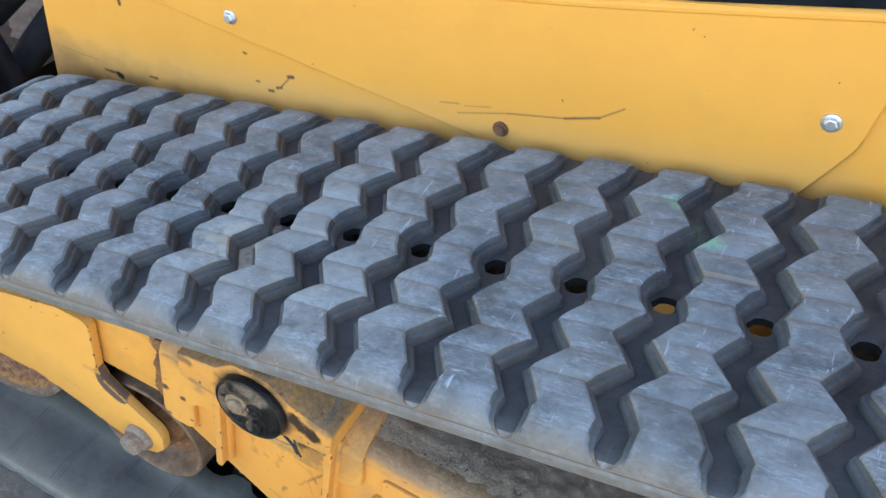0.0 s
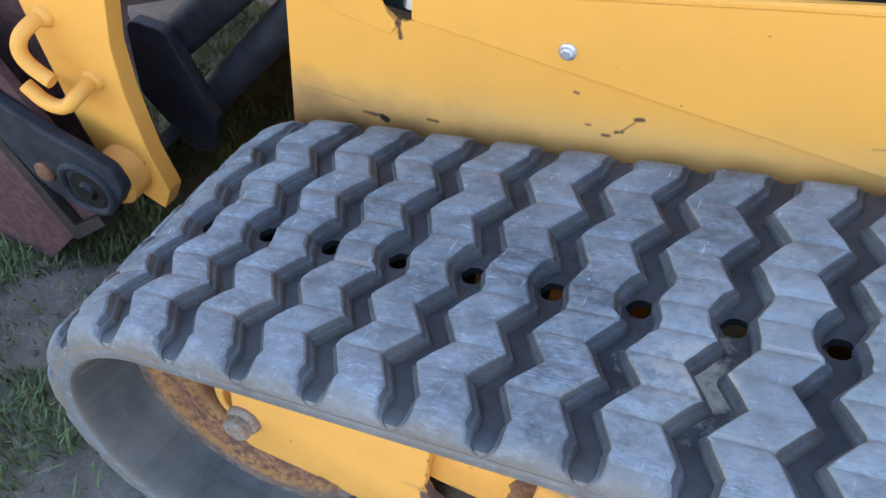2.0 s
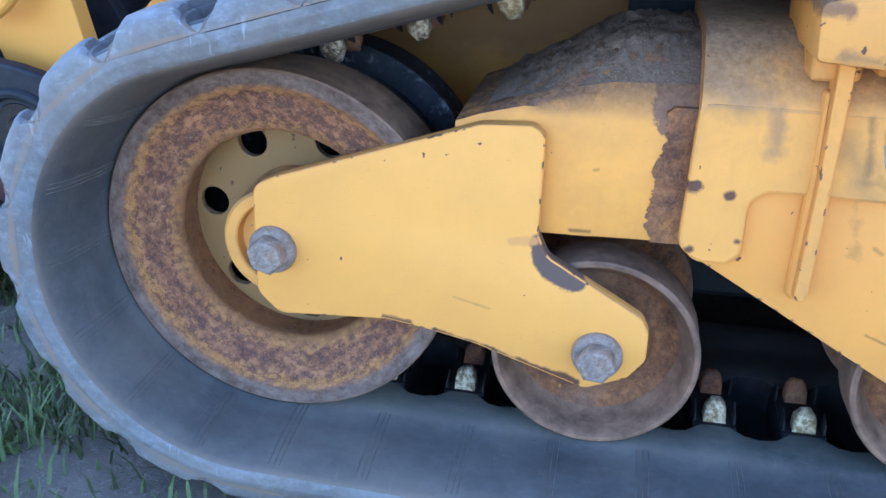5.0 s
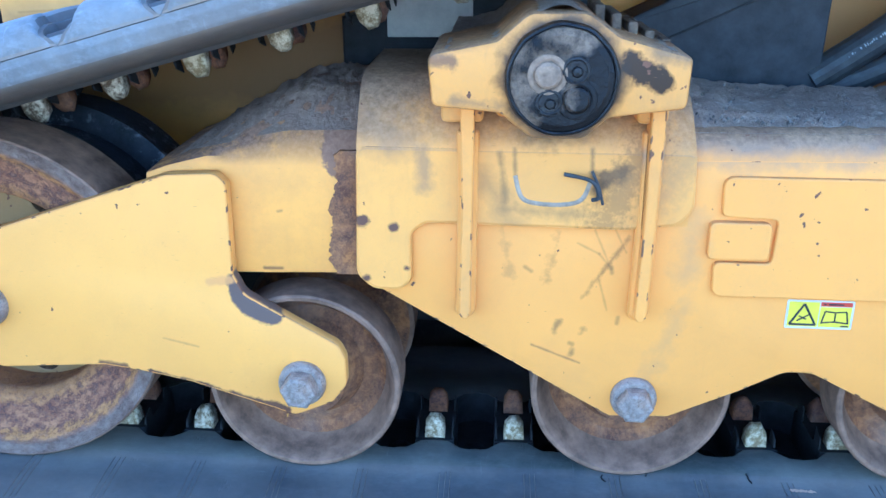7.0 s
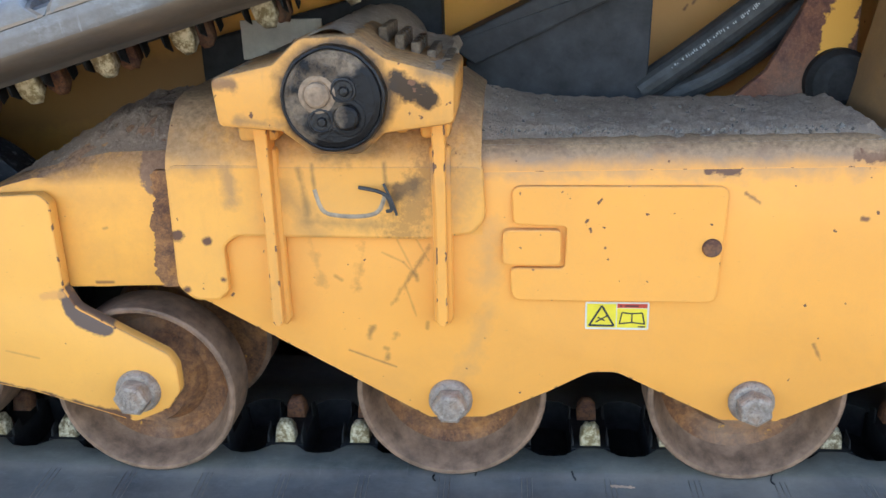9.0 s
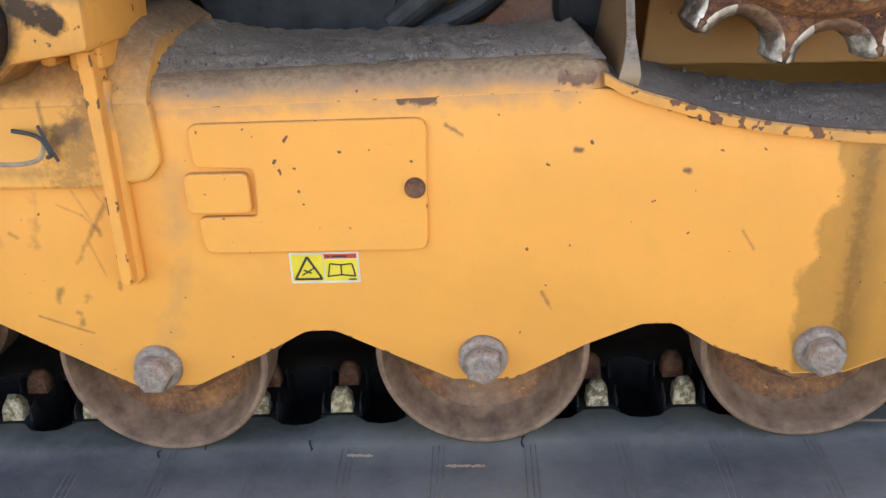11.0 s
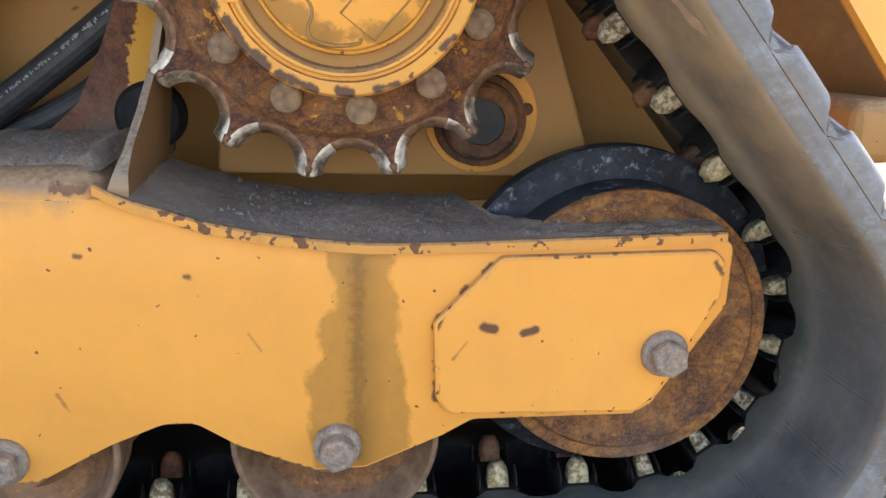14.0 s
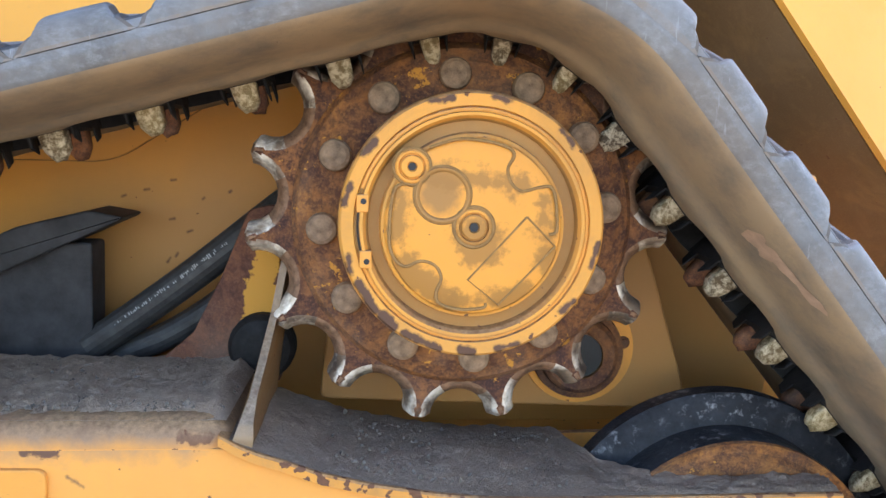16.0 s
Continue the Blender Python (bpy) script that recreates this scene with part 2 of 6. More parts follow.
YELLOW = (0.755, 0.322, 0.064)
STAIN = (0.34, 0.165, 0.038)
DUST, GREY_DUST = (0.27, 0.175, 0.10), (0.215, 0.135, 0.082)
paint = make_paint("yellow paint", YELLOW, 0.735, 0.25, smear=0.12, strokes=[
    ((-0.02, 0.476), (0.45, 0.476), 0.012, (0.27, 0.175, 0.11), 0.8, 0.045, 32, 0.012), ((0.29, 0.468), (0.32, 0.466), 0.006, RUST, 1.0, 0.03, 50), ((0.448, 0.476), (0.466, 0.473), 0.005, RUST, 0.9, 0.03, 60),
    ((0.867, 0.321), (0.878, 0.319), 0.0055, RUST, 1.0, 0.008, 60), ((0.912, 0.312), (0.923, 0.316), 0.0050, RUST, 1.0, 0.008, 60), ((0.835, 0.285), (0.850, 0.305), 0.0010, RUST, 0.8, 0.008, 80), ((0.816, 0.235), (0.817, 0.255), 0.003, RUST, 0.95, 0.010, 90), ((0.817, 0.270), (0.817, 0.276), 0.0025, RUST, 0.95, 0.010, 90), ((0.816, 0.320), (0.822, 0.333), 0.003, RUST, 0.95, 0.010, 90), ((0.845, 0.358), (0.850, 0.363), 0.0028, RUST, 0.95, 0.010, 90), ((0.868, 0.380), (0.876, 0.388), 0.0030, RUST, 0.95, 0.010, 90), ((1.120, 0.385), (1.128, 0.372), 0.0030, RUST, 0.95, 0.010, 90), ((1.118, 0.330), (1.124, 0.340), 0.0025, RUST, 0.95, 0.010, 90), ((0.93, 0.214), (0.96, 0.213), 0.0020, RUST, 0.95, 0.008, 90),
    ((-0.10, 0.33), (-0.085, 0.40), 0.003, (0.22, 0.11, 0.04), 0.4, 0.05, 40, 0.004), ((-0.06, 0.31), (-0.015, 0.38), 0.001, (0.16, 0.08, 0.03), 0.5, 0.02, 110, 0.003),
    ((-0.04, 0.34), (-0.022, 0.37), 0.001, (0.16, 0.08, 0.03), 0.7, 0.02, 60, 0.003), ((-0.14, 0.33), (-0.15, 0.39), 0.002, (0.26, 0.14, 0.05), 0.4, 0.05, 40, 0.004), *[(p, q, w, (0.19, 0.10, 0.036), 0.5, 0.003, 90, 0.0014) for p, q, w in (((-0.069, 0.374), (-0.045, 0.362), 0.0006), ((-0.045, 0.362), (-0.031, 0.345), 0.0008), ((-0.051, 0.389), (-0.031, 0.344), 0.0005), ((-0.037, 0.405), (-0.016, 0.364), 0.0005), ((-0.045, 0.336), (-0.033, 0.295), 0.0005), ((-0.031, 0.346), (-0.030, 0.340), 0.0022), ((-0.020, 0.286), (-0.021, 0.279), 0.0020), ((-0.072, 0.253), (-0.069, 0.252), 0.0024), ((-0.125, 0.345), (-0.118, 0.340), 0.0020))],
    ((-0.09, 0.27), (-0.085, 0.28), 0.003, (0.18, 0.10, 0.04), 0.7, 0.02, 60, 0.003), ((-0.06, 0.265), (-0.058, 0.27), 0.002, (0.18, 0.10, 0.04), 0.7, 0.02, 60, 0.003), ((-0.07, 0.24), (-0.068, 0.245), 0.002, (0.18, 0.10, 0.04), 0.7, 0.02, 60, 0.003),
    ((-0.115, 0.25), (-0.06, 0.228), 0.0008, RUST, 0.8, 0.004, 60), ((0.02, 0.21), (0.05, 0.30), 0.008, (0.50, 0.26, 0.09), 0.5, 0.05, 60, 0.01), ((0.05, 0.34), (0.055, 0.40), 0.010, (0.48, 0.25, 0.09), 0.6, 0.05, 60, 0.012),
    ((0.42, 0.26), (0.43, 0.24), 0.0012, RUST, 0.6, 0.01, 60), ((0.33, 0.44), (0.345, 0.43), 0.0015, RUST, 0.8, 0.012, 70), ((0.455, 0.41), (0.46, 0.41), 0.002, RUST, 0.9, 0.01, 70), ((0.56, 0.385), (0.563, 0.385), 0.002, RUST, 0.9, 0.01, 70), ((0.62, 0.32), (0.632, 0.30), 0.0008, RUST, 0.7, 0.003, 70),
    ((0.735, 0.40), (0.728, 0.17), 0.0050, (0.045, 0.028, 0.016), 0.9, 0.045, 110, 0.005), ((0.74, 0.40), (0.733, 0.20), 0.001, (0.05, 0.03, 0.02), 0.8, 0.03, 90, 0.004)],
    stains=[(([((0.742, 0.42), (0.742, 0.15), 0.032), ((0.735, 0.31), (0.733, 0.15), 0.044), ((0.733, 0.26), (0.733, 0.14), 0.053)]), STAIN, 0.72, 0.045, 22, 0.0035),
            (([((0.742, 0.42), (0.735, 0.15), 0.014)]), (0.20, 0.10, 0.03), 0.5, 0.05, 30, 0.012)])
paint_beam = make_paint("yellow paint under dust", YELLOW, 0.735, 0.55, smear=0.2, strokes=[((-0.35, 0.500), (0.50, 0.500), 0.028, (0.25, 0.165, 0.11), 0.95, 0.035, 30, 0.012), ((0.445, 0.480), (0.466, 0.477), 0.006, RUST, 0.9, 0.03, 60)])
paint_clean = make_paint("yellow paint, panels", (0.765, 0.342, 0.060), 0.785, 0.05, smear=0.06, strokes=[
    ((-0.90, 0.560), (0.47, 0.880), 0.022, (0.56, 0.335, 0.130), 0.55, 0.05, 10, 0.035), ((-0.90, 0.530), (0.47, 0.850), 0.012, (0.42, 0.245, 0.105), 0.6, 0.05, 12, 0.030),
    # two wide brown bands paint in the shade on the panel behind the track
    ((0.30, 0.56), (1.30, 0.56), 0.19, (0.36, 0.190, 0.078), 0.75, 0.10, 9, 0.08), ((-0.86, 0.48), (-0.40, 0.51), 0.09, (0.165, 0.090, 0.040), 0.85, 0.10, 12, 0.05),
    *[((x, z), (x + dx, z + dz), 0.0016, RUST, 0.9, 0.004, 90) for x, z, dx, dz in ((0.300, 0.702, 0.006, 0.001), (0.338, 0.716, 0.006, 0.001), (0.382, 0.690, 0.002, 0.002), (0.268, 0.692, 0.005, 0.002), (0.335, 0.660, 0.006, 0.001), (0.360, 0.642, 0.006, 0.002), (0.330, 0.598, 0.004, 0.006), (0.342, 0.606, 0.003, 0.005), (0.420, 0.700, 0.002, 0.002), (0.395, 0.615, 0.004, 0.002))],
    ((-0.404, 0.675), (-0.396, 0.677), 0.0026, RUST, 1.0, 0.006, 80), ((-0.388, 0.686), (-0.380, 0.690), 0.0026, RUST, 1.0, 0.006, 80), ((-0.380, 0.692), (-0.366, 0.712), 0.0010, RUST, 1.0, 0.003, 80), ((-0.367, 0.716), (-0.358, 0.720), 0.0030, RUST, 1.0, 0.006, 80),
    ((-0.430, 0.683), (-0.424, 0.684), 0.0018, RUST, 1.0, 0.004, 80), ((-0.059, 0.784), (0.018, 0.816), 0.0005, RUST, 0.8, 0.002, 60), ((0.018, 0.816), (0.101, 0.844), 0.0009, RUST, 0.9, 0.002, 60), ((0.101, 0.844), (0.147, 0.865), 0.0016, RUST, 0.95, 0.002, 60), ((0.147, 0.865), (0.176, 0.892), 0.0010, RUST, 0.9, 0.002, 60),
    ((-0.09, 0.79), (-0.06, 0.80), 0.0007, RUST, 0.7, 0.002, 60), ((-0.05, 0.80), (-0.01, 0.815), 0.0005, RUST, 0.6, 0.002, 60),
    ((-0.775, 0.566), (-0.745, 0.570), 0.003, RUST, 1.0, 0.008, 60), ((-0.742, 0.568), (-0.736, 0.566), 0.006, (0.02, 0.015, 0.01), 1.0, 0.004, 60), ((-0.88, 0.575), (-0.79, 0.580), 0.0008, (0.25, 0.13, 0.04), 0.7, 0.003, 60),
    ((-0.665, 0.595), (-0.650, 0.597), 0.0025, RUST, 1.0, 0.007, 70), ((-0.722, 0.748), (-0.718, 0.722), 0.0045, RUST, 1.0, 0.012, 50), ((-0.455, 0.728), (-0.450, 0.728), 0.002, RUST, 1.0, 0.004, 80)])
paint_arm = make_paint("yellow paint, idler arm", (0.775, 0.36, 0.075), 0.765, 0.10, smear=0.08, film=0.08, strokes=[
    ((-0.448, 0.322), (-0.440, 0.300), 0.012, BARE, 1.0, 0.014, 50), ((-0.434, 0.292), (-0.412, 0.282), 0.013, BARE, 1.0, 0.016, 50),
    ((-0.56, 0.205), (-0.40, 0.160), 0.004, RUST, 1.0, 0.022, 40), ((-0.62, 0.215), (-0.59, 0.212), 0.003, RUST, 0.9, 0.012, 50),
    ((-0.54, 0.25), (-0.50, 0.24), 0.0006, RUST, 0.5, 0.003, 60), ((-0.48, 0.322), (-0.455, 0.325), 0.005, (0.6, 0.27, 0.08), 0.8, 0.01, 40)])
paint_worn = make_paint("yellow paint, worn", YELLOW, 0.725, 0.55, smear=0.40)
paint_front = make_paint("yellow paint, sleeve", (0.745, 0.340, 0.072), 0.725, 0.5, smear=0.24, film=0.03, strokes=[
    ((-0.32, 0.548), (0.05, 0.548), 0.026, GREY_DUST, 0.9, 0.06, 30, 0.018), ((-0.30, 0.505), (-0.265, 0.490), 0.020, GREY_DUST, 0.6, 0.05, 40, 0.014), ((-0.150, 0.415), (-0.060, 0.408), 0.004, (0.30, 0.165, 0.06), 0.7, 0.03, 60, 0.006), ((-0.060, 0.480), (-0.058, 0.448), 0.0016, (0.20, 0.11, 0.045), 0.8, 0.008, 60, 0.002), ((-0.1395, 0.480), (-0.1385, 0.450), 0.0014, (0.24, 0.13, 0.05), 0.8, 0.006, 60, 0.002), ((-0.155, 0.475), (-0.148, 0.425), 0.003, (0.26, 0.14, 0.05), 0.8, 0.012, 60, 0.003), ((-0.235, 0.475), (-0.232, 0.44), 0.006, GREY_DUST, 0.6, 0.035, 50, 0.007), ((-0.304, 0.40), (-0.300, 0.40), 0.007, RUST, 1.0, 0.02, 60), ((-0.269, 0.392), (-0.267, 0.392), 0.0045, RUST, 1.0, 0.008, 70), ((-0.300, 0.332), (-0.298, 0.333), 0.004, RUST, 1.0, 0.01, 70), ((-0.255, 0.345), (-0.254, 0.345), 0.003, RUST, 1.0, 0.01, 70),
    # the dark strip at z 0.497 paints in the shade under the axle end
    ((-0.045, 0.40), (-0.008, 0.47), 0.016, (0.22, 0.115, 0.044), 0.6, 0.10, 150, 0.012), ((-0.05, 0.445), (-0.03, 0.455), 0.010, (0.05, 0.035, 0.025), 0.8, 0.04, 60, 0.006), ((-0.13, 0.497), (-0.07, 0.497), 0.010, (0.10, 0.06, 0.03), 0.7, 0.05, 50, 0.010), ((0.012, 0.43), (0.04, 0.47), 0.014, (0.30, 0.175, 0.08), 0.4, 0.07, 110, 0.014), ((-0.17, 0.45), (-0.14, 0.40), 0.010, (0.24, 0.14, 0.06), 0.5, 0.05, 36, 0.010), ((-0.02, 0.45), (0.03, 0.47), 0.014, (0.30, 0.175, 0.08), 0.3, 0.07, 120, 0.014)])
paint_box = make_paint("yellow paint, arm box", (0.765, 0.34, 0.065), 0.78, 0.85, dusty=(0.20, 0.112, 0.068), smear=0.10, strokes=[
    ((-0.325, 0.465), (-0.310, 0.520), 0.022, (0.16, 0.085, 0.055), 0.9, 0.03, 50), ((-0.47, 0.500), (-0.40, 0.530), 0.014, (0.15, 0.080, 0.050), 0.8, 0.04, 60),
    ((-0.56, 0.545), (-0.28, 0.550), 0.045, (0.20, 0.112, 0.068), 0.9, 0.03, 26, 0.012), ((-0.42, 0.332), (-0.40, 0.332), 0.0015, RUST, 0.8, 0.005, 60), ((-0.40, 0.40), (-0.396, 0.401), 0.0008, RUST, 0.6, 0.005, 60)])
paint_edge = make_paint("yellow paint, chipped edge", YELLOW, 0.615, 0.4)
hub_chips = [((0.731 + 0.127 * math.cos(radians(a)), 0.697 + 0.127 * math.sin(radians(a))), (0.731 + 0.129 * math.cos(radians(a + w)), 0.697 + 0.129 * math.sin(radians(a + w))), wd, (0.105, 0.055, 0.036), 1.0, 0.014, 80) for a, w, wd in ((195, 6, 0.003), (208, 14, 0.005), (226, 7, 0.006), (238, 18, 0.004), (266, 5, 0.0055), (283, 9, 0.003), (318, 6, 0.004), (342, 10, 0.003), (40, 8, 0.003), (75, 6, 0.004), (100, 10, 0.003), (140, 7, 0.004), (162, 9, 0.003))]
paint_hub = make_paint("yellow paint, drive cover", (0.70, 0.315, 0.058), 0.70, 0.5, smear=0.55, film=0.1, strokes=hub_chips)
paint_groove = make_paint("dust in the cover's grooves", (0.36, 0.180, 0.052), 0.74, 0.5, dusty=(0.21, 0.115, 0.052), smear=0.8, film=0.1)
paint_disc = make_paint("yellow paint, cover disc", (0.72, 0.305, 0.050), 0.78, 0.3, smear=0.15, strokes=[
    ((0.697, 0.730), (0.697, 0.730), 0.020, (0.27, 0.145, 0.055), 0.8, 0.02, 60, 0.006), ((0.69, 0.745), (0.775, 0.740), 0.010, (0.31, 0.150, 0.042), 0.85, 0.06, 60, 0.005), ((0.665, 0.655), (0.70, 0.625), 0.014, (0.31, 0.150, 0.042), 0.85, 0.06, 60, 0.005),
    ((0.80, 0.72), (0.805, 0.66), 0.010, (0.31, 0.150, 0.042), 0.85, 0.06, 60, 0.005), ((0.735, 0.69), (0.74, 0.68), 0.022, (0.31, 0.150, 0.042), 0.85, 0.06, 60, 0.005), ((0.71, 0.62), (0.79, 0.63), 0.008, (0.31, 0.150, 0.042), 0.85, 0.06, 60, 0.005), ((0.66, 0.72), (0.655, 0.69), 0.010, (0.31, 0.150, 0.042), 0.85, 0.06, 60, 0.005)])
paint_gusset = make_paint("dust over yellow paint", (0.30, 0.205, 0.120), 0.72, 1.0, dusty=(0.23, 0.180, 0.135), smear=0.4, film=0.5)
# yellow paint whose shade is put into a dark brown base
paint_post = make_paint("yellow paint darkened brown for shade", (0.165, 0.092, 0.042), 0.76, 0.6, smear=0.5, film=0.1)
# dusty yellow, its base darkened to paint in the shade on housing and bumper
paint_drive = make_paint("yellow paint darkened for shade", (0.42, 0.205, 0.068), 0.74, 0.5, smear=0.5, film=0.1)
rust = make_rust("rusted steel")


def make_idler_band(cx, cz):
    """The idler's face: rust in rings round the axle, mottled dark in the middle, a scuffed lip outside."""
    n = Nodes("rusted idler band", 0.85)
    split = n.tree.nodes.new("ShaderNodeSeparateXYZ")
    n.tree.links.new(n.coord, split.inputs[0])
    dx, dz = n.math("SUBTRACT", cx, split.outputs[0]), n.math("SUBTRACT", cz, split.outputs[2])
    join = n.tree.nodes.new("ShaderNodeCombineXYZ")
    n.tree.links.new(n.math("MULTIPLY", n.math("ARCTAN2", dz, dx), 0.13), join.inputs[0])
    r = n.math("SQRT", n.math("ADD", n.math("MULTIPLY", dx, dx), n.math("MULTIPLY", dz, dz)), 0.0)
    n.tree.links.new(r, join.inputs[1])
    n.tree.links.new(split.outputs[1], join.inputs[2])
    n.coord = join.outputs[0]
    c = n.mix(n.ramp(n.noise(70, 8, 0.75), 0.36, 0.64), (0.20, 0.086, 0.050), (0.43, 0.205, 0.096))

    def ring(middle, wide, soft, rag, scale):
        d = n.math("ADD", n.math("ABSOLUTE", n.math("SUBTRACT", r, middle), 0.0), n.ragged(rag, scale))
        return n.ramp(d, wide + soft, wide)

    c = n.mix(n.math("MULTIPLY", ring(0.183, 0.002, 0.004, 0.030, 60), 0.75), c, (0.46, 0.220, 0.070))
    c = n.mix(n.math("MULTIPLY", ring(0.136, 0.004, 0.010, 0.025, 60), 0.6), c, (0.42, 0.20, 0.065))
    mottle = n.ramp(n.math("ADD", n.noise(120, 8, 0.82), n.ragged(0.26, 420)), 0.465, 0.560)
    c = n.mix(n.math("MULTIPLY", n.math("MULTIPLY", mottle, ring(0.160, 0.018, 0.014, 0.03, 40)), 0.8), c, (0.072, 0.038, 0.038))
    c = n.mix(n.math("MULTIPLY", n.ramp(n.noise(240, 5, 0.75), 0.54, 0.68), 0.5), c, (0.44, 0.24, 0.13))
    lip = n.ramp(n.math("ADD", r, n.ragged(0.010, 60)), 0.185, 0.192)
    c = n.mix(n.math("MULTIPLY", lip, 0.88), c, n.mix(n.ramp(n.noise(80, 6, 0.75), 0.35, 0.65), (0.085, 0.058, 0.046), (0.23, 0.175, 0.14)))
    n.bump(n.math("ADD", mottle, n.math("MULTIPLY", n.noise(260, 4, 0.7), 0.7)), 0.6, 0.002)
    return n.done(c)


rust_band = make_idler_band(-0.750, 0.2815)
rust_wheel = make_rust("rusted wheel", 0.10, 0.6, 1.3, 1.35)
rust_sprocket = make_rust("rusted sprocket", 0.28, 0.85, 1.1, 1.0, (), 0.15)
rust_roller = make_rust("rusted roller", 0.22, 0.45, 1.2, 1.15, (), 0.55, 0.30)
rust_lug = make_rust("rusted lug core", 0.0, 0.6, 2.0, 0.9)
wheel_rim = make_plain("scuffed brown steel rim", (0.180, 0.106, 0.066), 0.6, 0.1, 0.50, 40, 0.5, 0.3)
def make_black_rim():
    n = Nodes("polished black wheel rim", 0.4, 0.2)
    c = n.mix(n.ramp(n.noise(20, 7, 0.7), 0.35, 0.7), (0.009, 0.010, 0.013), (0.034, 0.038, 0.046))
    wear = n.math("MULTIPLY", n.ramp(n.noise(55, 6, 0.75), 0.55, 0.68), n.ramp(n.noise(9, 3), 0.4, 0.6))
    c = n.mix(n.math("MULTIPLY", wear, 0.7), c, (0.30, 0.31, 0.33))
    n.bump(n.noise(60, 6, 0.75), 0.6, 0.002)
    return n.done(c, 0.55)


black_rim = make_black_rim()
sticker_yellow = make_plain("yellow label", (0.64, 0.50, 0.04), 0.4, 0.0, 0.08, 60, 0.05)
sticker_red = make_plain("red label bar", (0.45, 0.06, 0.03), 0.4, 0.0, 0.1, 60, 0.05)
grime_line = make_plain("grime in the grooves", (0.26, 0.145, 0.052), 0.8, 0.0, 0.3, 80)
straw = make_plain("grass blades", (0.10, 0.125, 0.045), 0.7, 0.0, 0.6, 8, 0.0)
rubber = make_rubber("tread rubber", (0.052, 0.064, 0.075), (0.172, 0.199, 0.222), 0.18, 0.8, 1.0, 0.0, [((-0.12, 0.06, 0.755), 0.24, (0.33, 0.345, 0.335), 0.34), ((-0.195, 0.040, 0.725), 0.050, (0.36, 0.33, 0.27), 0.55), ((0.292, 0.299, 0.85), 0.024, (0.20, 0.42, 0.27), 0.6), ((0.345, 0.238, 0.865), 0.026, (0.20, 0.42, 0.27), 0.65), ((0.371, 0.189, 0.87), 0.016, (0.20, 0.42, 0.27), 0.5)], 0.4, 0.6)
# tread rubber again, darkened to paint the shade on the bars' flanks
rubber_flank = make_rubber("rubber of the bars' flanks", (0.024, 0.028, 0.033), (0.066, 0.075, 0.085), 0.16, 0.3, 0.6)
rubber_edge = make_rubber("rubber of the belt's edge", (0.062, 0.073, 0.084), (0.160, 0.180, 0.198), 0.25, 0.6, 0.40)
scrape_tan = make_plain("tan scraped rubber", (0.40, 0.262, 0.175), 0.8, 0.0, 0.2, 60)
# darker still: the shade down in the grooves is put into this colour
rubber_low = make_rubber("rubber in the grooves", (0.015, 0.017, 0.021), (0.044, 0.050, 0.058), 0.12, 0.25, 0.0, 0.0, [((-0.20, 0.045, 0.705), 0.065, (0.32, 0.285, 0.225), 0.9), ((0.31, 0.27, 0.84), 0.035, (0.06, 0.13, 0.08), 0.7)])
rubber_path = make_rubber("rubber of the roll path", (0.036, 0.040, 0.037), (0.070, 0.074, 0.067), 0.30, 0.25, 0.6, 0.9)
rubber_side = make_rubber("track inner rubber", (0.042, 0.043, 0.045), (0.076, 0.077, 0.077), 0.28, 0.2, 0.8, 0.95)


def make_tooth_steel():
    """Steel rubbed bright in smears, dark and greasy between them."""
    n = Nodes("teeth rubbed bright", 0.34, 0.2, 0.6)
    c = n.mix(n.ramp(n.noise(60, 5, 0.7), 0.36, 0.64), (0.075, 0.058, 0.046), (0.23, 0.165, 0.115))
    bright = n.ramp(n.math("ADD", n.noise(26, 4, 0.6), n.ragged(0.10, 140)), 0.48, 0.62)
    c = n.mix(bright, c, n.mix(n.ramp(n.noise(90, 5, 0.7), 0.35, 0.65), (0.52, 0.44, 0.34), (0.88, 0.84, 0.75)))
    n.bump(n.noise(120, 5, 0.7), 0.4, 0.001)
    return n.done(c)


tooth_steel = make_tooth_steel()


dull_steel = make_plain("half worn steel", (0.20, 0.115, 0.070), 0.6, 0.1, 0.6, 90, 0.6, 0.3)


def make_worn_lug():
    """The lugs' steel ends: hammered bright, speckled with dirt."""
    n = Nodes("hammered lug end", 0.45, 0.35)
    c = n.mix(n.ramp(n.noise(130, 6, 0.75), 0.42, 0.56), (0.54, 0.47, 0.35), (0.085, 0.060, 0.040))
    c = n.mix(n.math("MULTIPLY", n.random(), 0.30), c, (0.66, 0.50, 0.22))
    n.bump(n.noise(170, 5, 0.7), 0.9, 0.003)
    return n.done(c)


worn_lug = make_worn_lug()
zinc = make_plain("zinc plated steel", (0.62, 0.64, 0.68), 0.35, 0.9, 0.15, 60)


def make_bolt_steel():
    """Bolt heads: grey steel browned by rust, with pale dust and pits."""
    n = Nodes("dusty grey bolt steel", 0.62, 0.25, 0.3)
    c = n.mix(n.ramp(n.noise(70, 7, 0.75), 0.36, 0.64), (0.19, 0.142, 0.112), (0.42, 0.345, 0.280))
    c = n.mix(n.math("MULTIPLY", n.ramp(n.noise(26, 5, 0.7), 0.50, 0.66), 0.6), c, (0.24, 0.125, 0.065))
    c = n.mix(n.math("MULTIPLY", n.ramp(n.noise(330, 4, 0.7), 0.56, 0.70), 0.7), c, (0.045, 0.034, 0.028))
    n.bump(n.math("ADD", n.noise(90, 6, 0.75), n.math("MULTIPLY", n.noise(420, 3), 0.5)), 0.8, 0.0025)
    return n.done(c)


